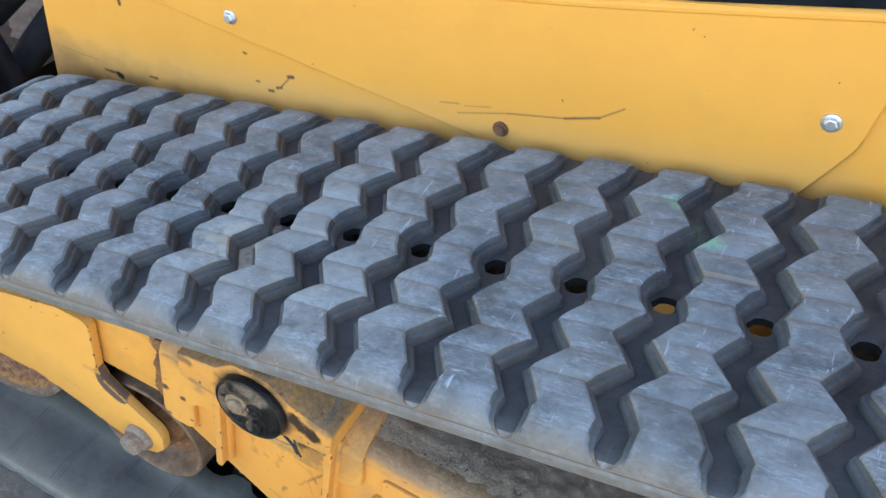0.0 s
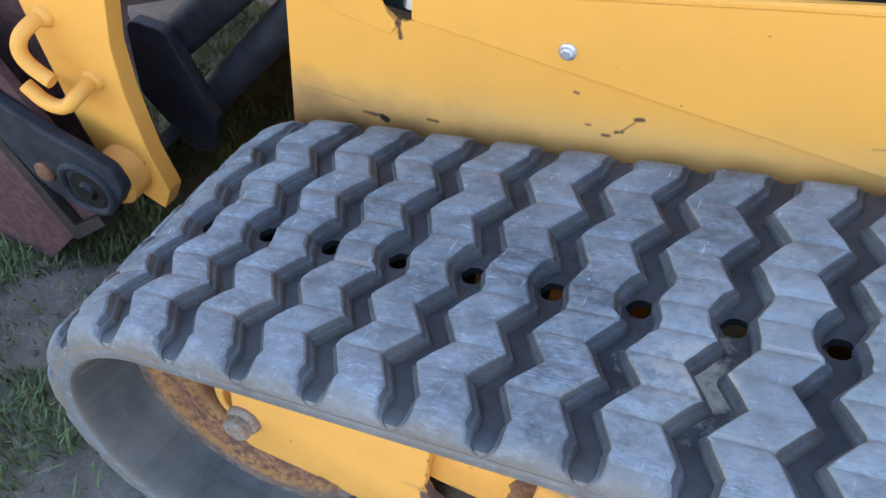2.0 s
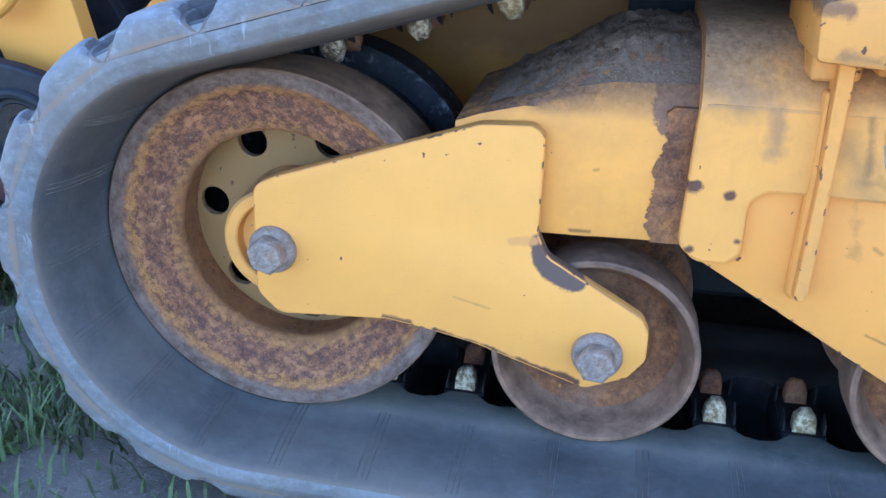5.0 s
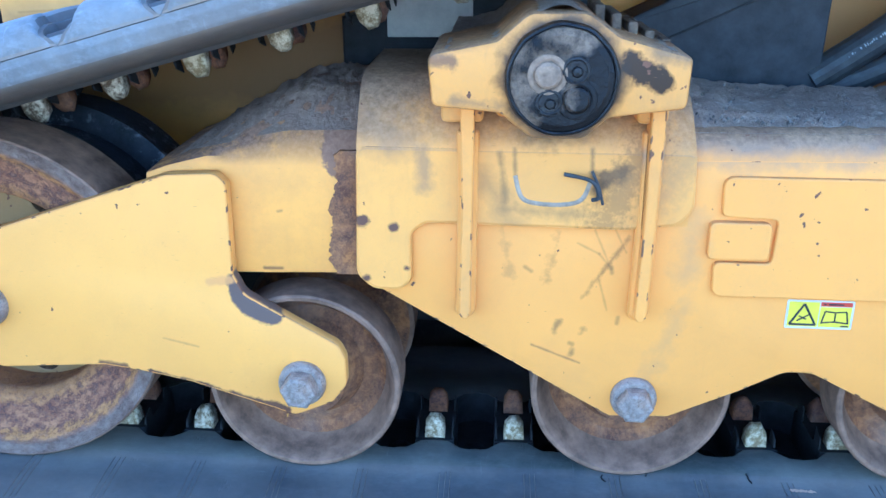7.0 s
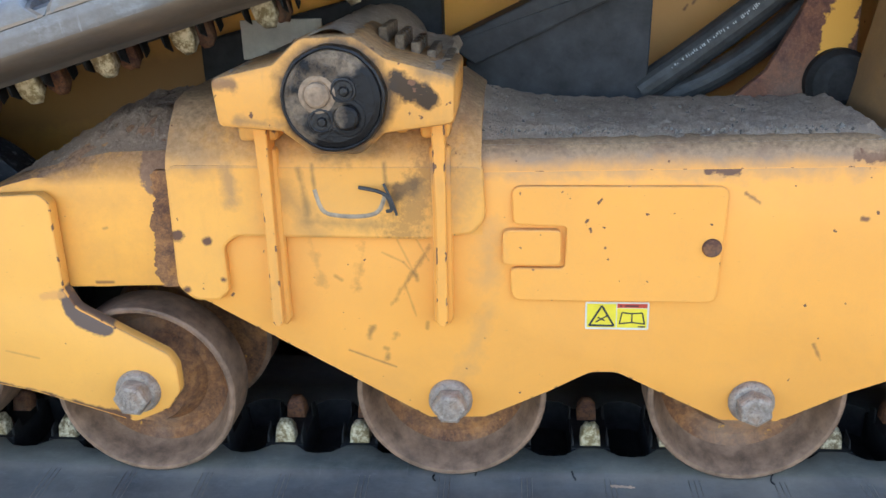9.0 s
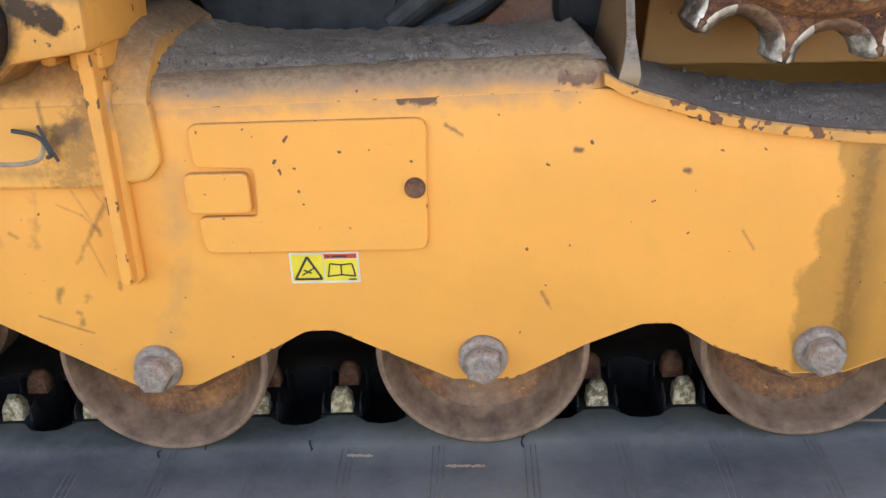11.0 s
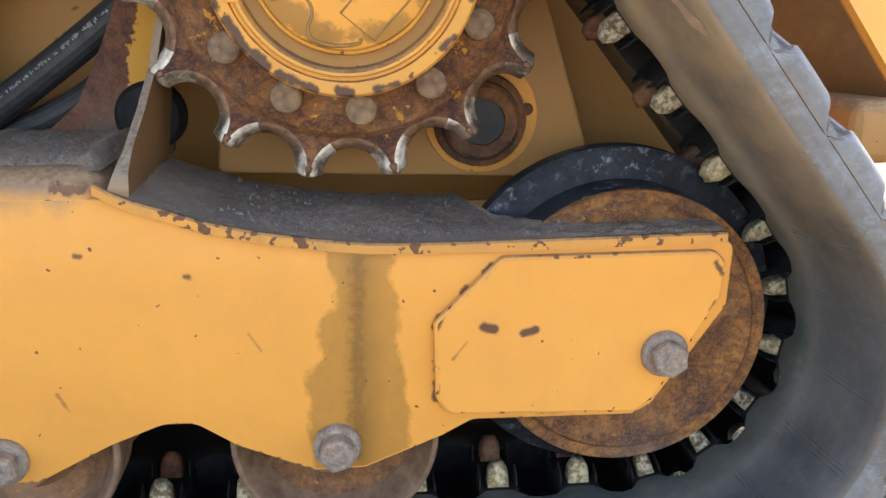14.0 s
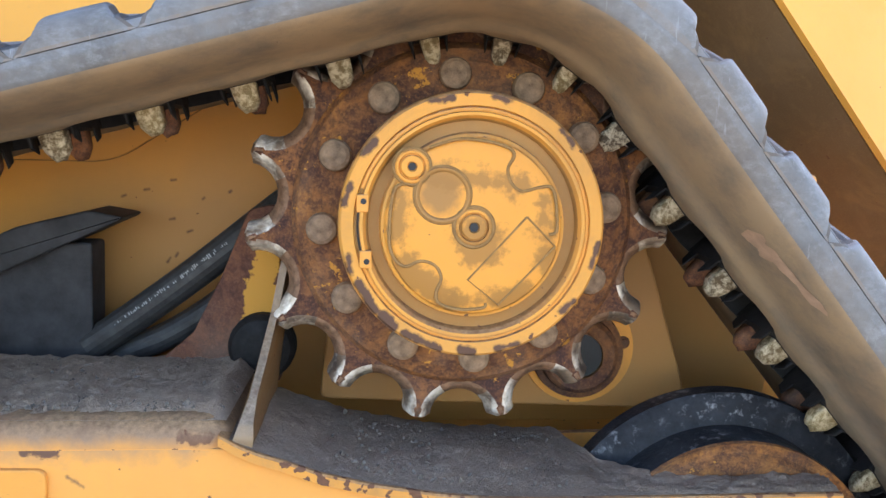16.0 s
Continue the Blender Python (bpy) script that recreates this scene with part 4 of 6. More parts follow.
def tread_bar(s0, seed):
    rnd = random.Random(seed)
    bm = bmesh.new()
    stations = []
    ends = ((0.2080, 0.0012), (0.2175, 0.0040), (0.2260, 0.0085), (0.2322, 0.0145), (0.2348, 0.0215), (0.2352, 0.0300))
    wider = {0.2260: 0.0012, 0.2322: 0.0035, 0.2348: 0.0075, 0.2352: 0.0125}
    stations += [(-y, -0.0085, d) for y, d in ends[::-1]]
    for i, (y, off) in enumerate(ZIG):
        if 0 < i < len(ZIG) - 1:
            y1, o1 = ZIG[i - 1]
            y2, o2 = ZIG[i + 1]
            e, deep = 0.0042, 0.0018 + 0.0020 * rnd.random()
            stations += [(y - 3 * e, off + (o1 - off) * 3 * e / (y - y1), 0.0), (y - e, off + (o1 - off) * e / (y - y1), 0.0007), (y, off, deep), (y + e, off + (o2 - off) * e / (y2 - y), 0.0007), (y + 3 * e, off + (o2 - off) * 3 * e / (y2 - y), 0.0)]
        else:
            stations.append((y, off, 0.0015))
    stations += [(y, -0.0085, d) for y, d in ends]
    worn = [rnd.uniform(-0.0014, 0.0008) for _ in range(12)]
    rows = []
    for y, off, drop in stations:
        off += rnd.uniform(-0.0007, 0.0007)
        top = 0.0250 - drop + worn[min(11, max(0, int((y + 0.24) / 0.04)))] + rnd.uniform(-0.0004, 0.0004)
        base = min(-0.004, top - 0.012) if abs(y) < 0.215 else min(-0.005, top - 0.003)
        w = 0.0290 - (0.004 if abs(y) < 0.03 else 0.0) + rnd.uniform(-0.0006, 0.0006) + wider.get(abs(y), 0.0)
        ledge = base + (top - base) * 0.56
        half = [(w + 0.0112, base), (w + 0.0092, ledge - 0.0016), (w + 0.0080, ledge), (w + 0.0032, ledge + 0.0010), (w + 0.0012, top - 0.0036), (w - 0.0018, top - 0.0004), (w - 0.0060, top)]
        shape = [(-ds, h) for ds, h in half] + [(0, top + 0.0003)] + half[::-1]
        rows.append([bm.verts.new(at(s0 + off + ds, y, h)) for ds, h in shape])
    for a, b in zip(rows, rows[1:]):
        for j in range(len(a) - 1):
            # side walls get the shade-darkened rubber, tops the pale one
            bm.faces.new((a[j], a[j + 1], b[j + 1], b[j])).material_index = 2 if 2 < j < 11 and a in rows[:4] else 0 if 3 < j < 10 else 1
    bm.faces.new(rows[0])
    bm.faces.new(rows[-1])
    return bm


LUG_S = [-0.0265, -0.0250, -0.0240, -0.0225, -0.0215, -0.0165, -0.0134, -0.0122, -0.0060, 0.0, 0.0060, 0.0122, 0.0134, 0.0165, 0.0215, 0.0225, 0.0240, 0.0250, 0.0265]
LUG_Y = [-0.0510, -0.0500, -0.0440, -0.0425, -0.0390, -0.0320, -0.0250, -0.0225, -0.0200, 0.0200, 0.0225, 0.0250, 0.0320, 0.0390, 0.0425, 0.0440, 0.0500, 0.0510]


def drive_lug(s0, seed):
    """A web across the trough with two rounded horns, worn bright, between thin fins."""
    rnd = random.Random(seed)
    high, fin = 0.030 + rnd.uniform(-0.0025, 0.0025), (0.020 + rnd.uniform(-0.004, 0.004), 0.020 + rnd.uniform(-0.004, 0.004))
    bm = bmesh.new()
    grid = []
    for ds in LUG_S:
        row = []
        for y in LUG_Y:
            h = 0.0
            if abs(y) > 0.0505 or abs(ds) > 0.026:
                h = -0.0445
            elif abs(ds) < 0.0125 and 0.021 < abs(y) < 0.0430:
                u, v = abs(ds) / 0.0125, abs(abs(y) - 0.0325) / 0.0105
                h = high * (1 - 0.36 * u ** 5) * (1 - 0.34 * v ** 3) + rnd.uniform(-0.0014, 0.0014)
            elif 0.0215 < abs(ds) < 0.0245 and 0.023 < abs(y) < 0.0430:
                h = fin[0 if ds < 0 else 1] * (1 - 0.4 * (abs(y) - 0.023) / 0.02)
            row.append(bm.verts.new(at(s0 + ds, y, -T - h)))
        grid.append(row)
    for i in range(len(LUG_S) - 1):
        for j in range(len(LUG_Y) - 1):
            f = bm.faces.new((grid[i][j], grid[i + 1][j], grid[i + 1][j + 1], grid[i][j + 1]))
            if abs(LUG_S[i] + LUG_S[i + 1]) < 0.0275 and 0.0205 < abs(LUG_Y[j] + LUG_Y[j + 1]) / 2 < 0.0437:
                f.material_index = 1 if LUG_Y[j] < -0.030 else 2
    return bm


for k in range(PITCHES):
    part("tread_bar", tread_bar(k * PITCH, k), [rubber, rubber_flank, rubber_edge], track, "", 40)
    part("drive_lug", drive_lug(k * PITCH, k), [lug_rubber, worn_lug, rust_lug], track, "", 60)


def edged(ob, main, edge):
    """Gives the bevelled rim of a plate its own, more chipped paint."""
    me = ob.data
    me.materials.clear()
    me.materials.append(main)
    me.materials.append(edge)
    for f in me.polygons:
        if 0.12 < abs(f.normal.y) < 0.97:
            f.material_index = 1
    return ob


# ---------------------------------------------------------------- bolts
bolts = {}


def put_bolt(parent, x, y, z, kind="frame", turn=0.0, scale=1.0, name="bolt"):
    """A bolt head on a face that looks to -y; alike bolts share one mesh."""
    if kind not in bolts:
        shapes = {"frame": (bolt_mesh(0.0182, 0.019, 0.0265, 0.009), grey_steel), "panel": (bolt_mesh(0.0075, 0.006, 0.0125, 0.003), zinc),
                  "rusty_panel": (bolt_mesh(0.0075, 0.006, 0.0125, 0.003), rust), "hub": (lathe([(0.0175, 0.003), (0.0175, -0.006), (0.0158, -0.0105), (0.012, -0.0128), (0.006, -0.0136), (0, -0.0138)], steps=24), hub_bolt), "small": (bolt_mesh(0.005, 0.004, 0.0085, 0.002), rust)}
        me_bm, mat = shapes[kind]
        ob = part(name, me_bm, mat, parent)
        bolts[kind] = ob
    else:
        ob = again(bolts[kind], name, Matrix(), parent)
    ob.matrix_basis = Matrix.Translation((x, y, z)) @ Matrix.Rotation(turn, 4, "Y") @ Matrix.Scale(scale, 4)
    return ob


# ---------------------------------------------------------------- wheels
for i, (x, z, r) in enumerate(WHEELS[1:5]):
    y0 = 0.014
    prof = [(0.030, y0 + 0.010), (0.048, y0 + 0.012), (0.054, y0 + 0.026), (0.066, y0 + 0.046), (0.082, y0 + 0.050), (0.094, y0 + 0.042), (0.102, y0 + 0.022), (0.1070, y0 + 0.004), (r - 0.007, y0 + 0.0004), (r - 0.003, y0), (r - 0.0006, y0 + 0.002), (r, y0 + 0.006), (r, y0 + 0.056), (r - 0.006, y0 + 0.060), (0.05, y0 + 0.062), (0.05, 0.183), (r - 0.006, 0.185), (r, 0.189), (r, 0.241), (r - 0.006, 0.245), (0.03, 0.245)]
    w = part("track_roller", lathe(prof, x, z, 64, 0.002), [rust_roller, wheel_rim, rust_roller], loader, "rusty dished steel track roller", 40)
    for f in w.data.polygons:
        d = math.hypot(f.center.x - x, f.center.z - z)
        f.material_index = 1 if d > 0.095 else 2

x, z, r = WHEELS[0]
prof = [(0.136, 0.092), (0.135, 0.070), (0.132, 0.048), (0.130, 0.040), (0.132, 0.033), (0.138, 0.028), (0.150, 0.025), (0.172, 0.020), (0.181, 0.015), (0.186, 0.0075), (0.192, 0.005), (0.2015, 0.0045), (r - 0.003, 0.003), (r - 0.0008, 0.0045), (r, 0.009), (r, 0.084), (r - 0.006, 0.088), (r - 0.03, 0.090), (r - 0.03, 0.183), (r - 0.006, 0.185), (r, 0.189), (r, 0.245), (r - 0.006, 0.249), (0.03, 0.249)]
front_idler = part("front_idler", lathe(prof, x, z, 80, 0.001), [rust_band, wheel_rim, black_rim], loader, "large rusty front idler wheel with flaking yellow paint", 40)
for f in front_idler.data.polygons:
    d = math.hypot(f.center.x - x, f.center.z - z)
    f.material_index = 2 if f.center.y > 0.1 else 1 if d > 0.203 else 0
circle = [(x + 0.137 * math.cos(2 * math.pi * i / 48), z + 0.137 * math.sin(2 * math.pi * i / 48)) for i in range(48)]
web_holes = [(x + 0.113 * math.cos(radians(119 + 360 * k / 7)), z + 0.113 * math.sin(radians(119 + 360 * k / 7)), 0.0185) for k in range(7)]
part("wheel_web", plate(circle, 0.088, 0.098, 0.001, web_holes), make_paint("yellow paint, idler web", (0.30, 0.172, 0.062), 0.73, 0.6, smear=0.85, film=0.30), front_idler, "dished web with flaking yellow paint and round holes")
part("hub_boss", lathe([(0, 0.024), (0.047, 0.024), (0.049, 0.012), (0.051, 0.0105), (0.062, 0.0105), (0.0655, 0.0135), (0.0665, 0.020), (0.070, 0.088)], x, z + 0.004, 56), paint_front, front_idler)

x, z = 1.045, 0.288
prof = [(0.03, 0.052), (0.10, 0.048), (0.148, 0.044), (0.154, 0.052), (0.160, 0.052), (0.166, 0.048), (0.167, 0.054), (0.167, 0.108), (0.196, 0.112), (0.204, 0.117), (0.204, 0.143), (0.196, 0.148), (0.167, 0.152), (0.167, 0.20), (0.03, 0.20)]
rear_idler = part("rear_idler", lathe(prof, x, z, 80), [rust_wheel, black_rim], loader, "rear idler wheel with a polished black rim", 40)
for f in rear_idler.data.polygons:
    if f.center.y > 0.055:
        f.material_index = 1

# ---------------------------------------------------------------- sprocket
SX, SZ = 0.731, 0.697
TEETH = 15
step = 2 * math.pi / TEETH


def tooth_ring(gullet, tip):
    """Hooked teeth between round gullets."""
    out = []
    for k in range(TEETH):
        base = radians(-5) + step * k
        for u in (-0.05, 0.0, 0.05):
            out.append((SX - 0.003 + tip * math.cos(base + u * step), SZ + 0.001 + tip * math.sin(base + u * step)))
        mid = base + step / 2
        gx, gz = 0.2385 * math.cos(mid), 0.2385 * math.sin(mid)
        for i in range(13):
            a = mid + math.pi + radians(84 - 14 * i)
            out.append((SX - 0.003 + gx + gullet * math.cos(a), SZ + 0.001 + gz + gullet * math.sin(a)))
    return out


bm = bmesh.new()
loops = [[bm.verts.new((x, y, z)) for x, z in tooth_ring(g, tip)] for g, tip, y in ((0.0478, 0.2285, 0.112), (0.0446, 0.2345, 0.1128), (0.0418, 0.2375, 0.1150), (0.0378, 0.2412, 0.121), (0.0335, 0.2430, 0.129), (0.0328, 0.2430, 0.152), (0.0380, 0.2400, 0.160))]
for a, b in zip(loops, loops[1:]):
    for i in range(len(a)):
        j = (i + 1) % len(a)
        bm.faces.new((a[i], a[j], b[j], b[i])).material_index = 2 if i % 16 in (0, 1, 7, 8, 9, 10, 11) else 1
for a in (loops[0], loops[-1]):
    inner = [bm.verts.new((SX + 0.165 * math.cos(2 * math.pi * i / 60), a[0].co.y, SZ + 0.165 * math.sin(2 * math.pi * i / 60))) for i in range(60)]
    rims = []
    for loop in (a, inner):
        for i in range(len(loop)):
            rims.append(bm.edges.get((loop[i - 1], loop[i])) or bm.edges.new((loop[i - 1], loop[i])))
    bmesh.ops.triangle_fill(bm, use_beauty=True, use_dissolve=False, edges=rims)
sprocket = part("drive_sprocket", bm, [rust_sprocket, tooth_steel, dull_steel], loader, "rusty drive sprocket with teeth worn bright", 50)
part("sprocket_ring", lathe([(0.10, 0.090), (0.168, 0.090), (0.183, 0.098), (0.190, 0.108), (0.191, 0.117)], SX, SZ, 72), make_rust("rusted ring", 0.36, 0.7, 1.0, 1.2), sprocket, "rusted ring with flakes of yellow paint")
for k in range(12):
    a = radians(5 + 30 * k)
    put_bolt(sprocket, SX + 0.1555 * math.cos(a), 0.090, SZ + 0.1555 * math.sin(a), "hub", k * 0.9)
hub = part("hub_cover", lathe([(0.088, -0.004), (0.091, -0.002), (0.093, 0.010), (0.104, 0.010), (0.106, 0.002), (0.109, -0.003), (0.112, -0.003), (0.1135, 0.004), (0.117, 0.004), (0.1185, 0.0), (0.130, 0.0), (0.1325, 0.003), (0.134, 0.010), (0.134, 0.092)], SX, SZ, 80), [paint_hub, paint_groove], sprocket, "round yellow final drive cover with chipped rim")
for f in hub.data.polygons:
    d = math.hypot(f.center.x - SX, f.center.z - SZ)
    if 0.0925 < d < 0.1058 or 0.1125 < d < 0.1175:
        f.material_index = 1
part("cover_disc", lathe([(0, -0.012), (0.060, -0.0115), (0.078, -0.010), (0.086, -0.007), (0.0895, -0.001)], SX, SZ, 72), paint_disc, sprocket, "yellow cast cover disc dusted brown")
part("snap_ring", tube([(SX + 0.1145 * math.cos(radians(a)), 0.003, SZ + 0.1145 * math.sin(radians(a))) for a in range(-158, 168, 8)], 0.0030, 8, False), paint_worn, sprocket)
# dark strip and discs stand for the shade in the ring's slot and holes
part("ring_slot", tube([(SX + 0.1118 * math.cos(radians(a)), 0.0042, SZ + 0.1118 * math.sin(radians(a))) for a in range(174, 195, 2)], 0.0034, 8, False), cab_dark, sprocket, "dark strip for the shade in the ring's slot")
for a in (169, 198):
    cx, cz = SX + 0.111 * math.cos(radians(a)), SZ + 0.111 * math.sin(radians(a))
    part("ring_lug", soften(box(cx - 0.006, cx + 0.006, -0.004, 0.006, cz - 0.009, cz + 0.009, 0.0), 0.0015), paint_worn, sprocket)
    part("ring_hole", lathe([(0, -0.0046), (0.0030, -0.0046), (0.0030, -0.003)], cx + 0.001, cz + (0.002 if a < 180 else -0.002), 12), cab_dark, sprocket)


def cast_line(points, width=0.0017, closed=False):
    """A dirt-filled step of the casting, through places in millimetres from the axle."""
    pts = [(SX + 0.97 * px / 1000, -0.0112 + 0.000045 * max(0, math.hypot(px, pz) - 62), SZ + 0.97 * pz / 1000) for px, pz in points]
    return part("cast_ridge", tube(pts + pts[:1] if closed else pts, width, 6, not closed), grime_line, sprocket)


def ring_points(px, pz, radius):
    return [(px + radius * math.cos(radians(a)), pz + radius * math.sin(radians(a))) for a in range(0, 361, 12)]


def plug(px, pz, size):
    """A socket plug in its seat, ringed with dirt."""
    cx, cz = SX + 0.97 * px / 1000, SZ + 0.97 * pz / 1000
    cast_line(ring_points(px, pz, 1080 * size), 0.0024)
    p = part("plug", lathe([(size, -0.008), (size, -0.0125), (size * 0.92, -0.0140), (size * 0.80, -0.0140), (size * 0.76, -0.0118), (size * 0.70, -0.0118), (size * 0.66, -0.0160), (size * 0.60, -0.0168), (size * 0.30, -0.0168), (size * 0.28, -0.0130), (0, -0.0130)], cx, cz, 36), paint_disc, sprocket)
    # dark hexagon in place of the shade down the socket
    part("socket", lathe([(0, -0.0142), (size * 0.26, -0.0142), (size * 0.26, -0.0136)], cx, cz, 6), cab_dark, sprocket)
    return p


plug(0, 0, 0.0185)
plug(-63, 60, 0.0165)
part("recess", lathe([(0, -0.0110), (0.022, -0.0110), (0.0245, -0.0135), (0.0265, -0.0140), (0.0285, -0.0118)], SX - 0.031, SZ + 0.031, 40), paint_groove, sprocket, "round recess filled with brown dust")
cast_line(ring_points(-32, 32, 28.5), 0.0018)
cast_line([(-46, 79), (-17, 88), (13, 86), (34, 80), (39, 72), (33, 59), (37, 45), (48, 37), (66, 41), (78, 41), (83, 28), (85, -2), (77, -7)])
cast_line([(-63, 43), (-79, 39), (-84, 17), (-85, -17), (-79, -34), (-68, -41), (-53, -35), (-38, -40), (-32, -53), (-37, -68), (-33, -79), (-13, -85), (11, -83), (14, -78)])
cast_line([(54, 11), (84, -19), (27, -80), (-5, -54)], 0.0013, True)

# ---------------------------------------------------------------- undercarriage frame
lower = [(-0.306, 0.468, 0.01), (-0.309, 0.335, 0.02), (-0.290, 0.318, 0.02), (-0.048, 0.174, 0.01), (-0.022, 0.159, 0.01), (0.045, 0.160, 0.01), (0.122, 0.196, 0.02), (0.170, 0.222, 0.03), (0.200, 0.222, 0.03), (0.237, 0.203, 0.02), (0.324, 0.159, 0.01), (0.390, 0.158, 0.01), (0.467, 0.197, 0.02), (0.524, 0.219, 0.03), (0.557, 0.219, 0.03), (0.600, 0.190, 0.02), (0.682, 0.155, 0.01), (0.738, 0.155, 0.01), (0.825, 0.190, 0.02), (0.858, 0.208, 0.02), (1.041, 0.205, 0.01), (1.063, 0.218, 0.01), (1.140, 0.333, 0.02), (1.142, 0.402, 0.02), (1.129, 0.410, 0.01), (0.953, 0.406, 0), (0.851, 0.404, 0), (0.746, 0.406, 0), (0.695, 0.411, 0), (0.580, 0.432, 0), (0.52, 0.456, 0), (0.487, 0.468, 0), (0.447, 0.470, 0)]
frame_main = part("undercarriage_frame", plate(rounded(lower, 0.01), 0.0, 0.014, 0.0025), paint, loader, "yellow steel undercarriage frame with chips and dust", 30)
edged(frame_main, paint, paint_edge)
part("box_beam", box(-0.30, 0.492, 0.0003, 0.235, 0.34, 0.497, 0.027, 5), paint_beam, frame_main)
part("inner_plate", plate(rounded(lower, 0.01), 0.225, 0.237, 0.0), paint_worn, frame_main)
# dirt lying on the beam, heaped towards the axle
bm = bmesh.new()
NX, NY = 90, 34
cols = []
for i in range(NX + 1):
    x = -0.01 + 0.495 * i / NX
    row = []
    for j in range(NY + 1):
        y = 0.014 + 0.222 * j / NY
        lift = 0.045 * math.exp(-max(0, x - 0.01) / 0.055) * min(1, j / 18) + 0.006 * min(1, max(0, j - 1) / 6) + 0.007 * math.exp(-((x - 0.474) / 0.016) ** 2) * min(1, j / 5)
        grain = 0.0045 * noise.noise((x * 60, y * 60, 1)) + 0.003 * noise.noise((x * 170, y * 170, 5))
        edge = min(1, j / 4, (NX - i) / 3)
        row.append(bm.verts.new((x, y, 0.4935 + (lift + max(0, grain + 0.003)) * edge)))
    cols.append(row)
for a, b in zip(cols, cols[1:]):
    for j in range(NY):
        bm.faces.new((a[j], b[j], b[j + 1], a[j + 1]))
part("caked_dirt", bm, dirt, frame_main, "grey dirt caked on the beam", 60)
# curved shelf under the sprocket, with its flange
curve = [(0.480, 0.483), (0.486, 0.480), (0.494, 0.475), (0.505, 0.4695), (0.52, 0.4635), (0.544, 0.456), (0.582, 0.4425), (0.635, 0.4305), (0.695, 0.421), (0.746, 0.4155), (0.80, 0.414), (0.851, 0.414), (0.90, 0.4145), (0.953, 0.415), (1.04, 0.416), (1.131, 0.417)]
bm = bmesh.new()
rows = []
for x, z in curve:
    rows.append([bm.verts.new((x, y, z + dz)) for y, dz in ((-0.007, -0.010), (-0.007, -0.001), (-0.005, 0.001), (0.020, 0.001), (0.020, -0.010))])
for a, b in zip(rows, rows[1:]):
    for j in range(5):
        bm.faces.new((a[j], b[j], b[(j + 1) % 5], a[(j + 1) % 5]))
bm.faces.new(rows[0])
bm.faces.new(rows[-1])
part("shelf_flange", bm, make_paint("yellow paint, dusty flange", (0.66, 0.285, 0.058), 0.60, 0.5, smear=0.6, film=0.30), frame_main, "flange edge chipped to rust")
bm = bmesh.new()
rows = []
for i in range(97):
    x = 0.490 + 0.64 * i / 96
    k = max(j for j in range(len(curve) - 1) if curve[j][0] <= x)
    (xa, za), (xb, zb) = curve[k], curve[k + 1]
    z = za + (zb - za) * (x - xa) / (xb - xa)
    back = 0.215 if x < 0.86 else 0.215 - 0.12 * min(1, (x - 0.86) / 0.03) if x < 0.90 else max(0.045, 0.095 - 0.7 * (x - 0.90))
    heap = 0.012 * math.exp(-((x - 0.75) / 0.06) ** 2)
    row = []
    for j in range(25):
        v = j / 24
        y = -0.001 + (back + 0.001) * v
        grain = 0.004 * noise.noise((x * 55, y * 55, 2)) + 0.003 * noise.noise((x * 160, y * 160, 7))
        row.append(bm.verts.new((x, y, z + 0.0015 + max(0, grain + 0.002 + heap * math.sin(math.pi * v)) * min(1, j / 4))))
    row.append(bm.verts.new((x, back + 0.001, z - 0.012)))
    rows.append(row)
for a, b in zip(rows, rows[1:]):
    for j in range(25):
        bm.faces.new((a[j], b[j], b[j + 1], a[j + 1]))
part("shelf", bm, dark_dirt, frame_main, "curved shelf covered in dark dirt", 60)
gus = [(-0.002, 0.478), (0.004, 0.492), (0.030, 0.512), (0.075, 0.545), (0.118, 0.585), (0.140, 0.640), (0.205, 0.650), (0.205, 0.440), (0.010, 0.452)]
bm = bmesh.new()
faces = []
for thick in (-1, 1):
    faces.append([bm.verts.new((0.505 + 0.16 * (z - 0.485) + thick * (0.0042 + 0.006 * max(0, 1 - max(0, z - 0.478) / 0.03)), y, z)) for y, z in rounded(gus, 0.012)])
# broad sides take the shade-darkened brown, the rim keeps the lighter dust
bm.faces.new(faces[0]).material_index = 1
bm.faces.new(faces[1][::-1]).material_index = 1
for i in range(len(faces[0])):
    bm.faces.new((faces[0][i - 1], faces[0][i], faces[1][i], faces[1][i - 1]))
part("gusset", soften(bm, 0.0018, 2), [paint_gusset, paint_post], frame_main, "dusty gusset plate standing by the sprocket")
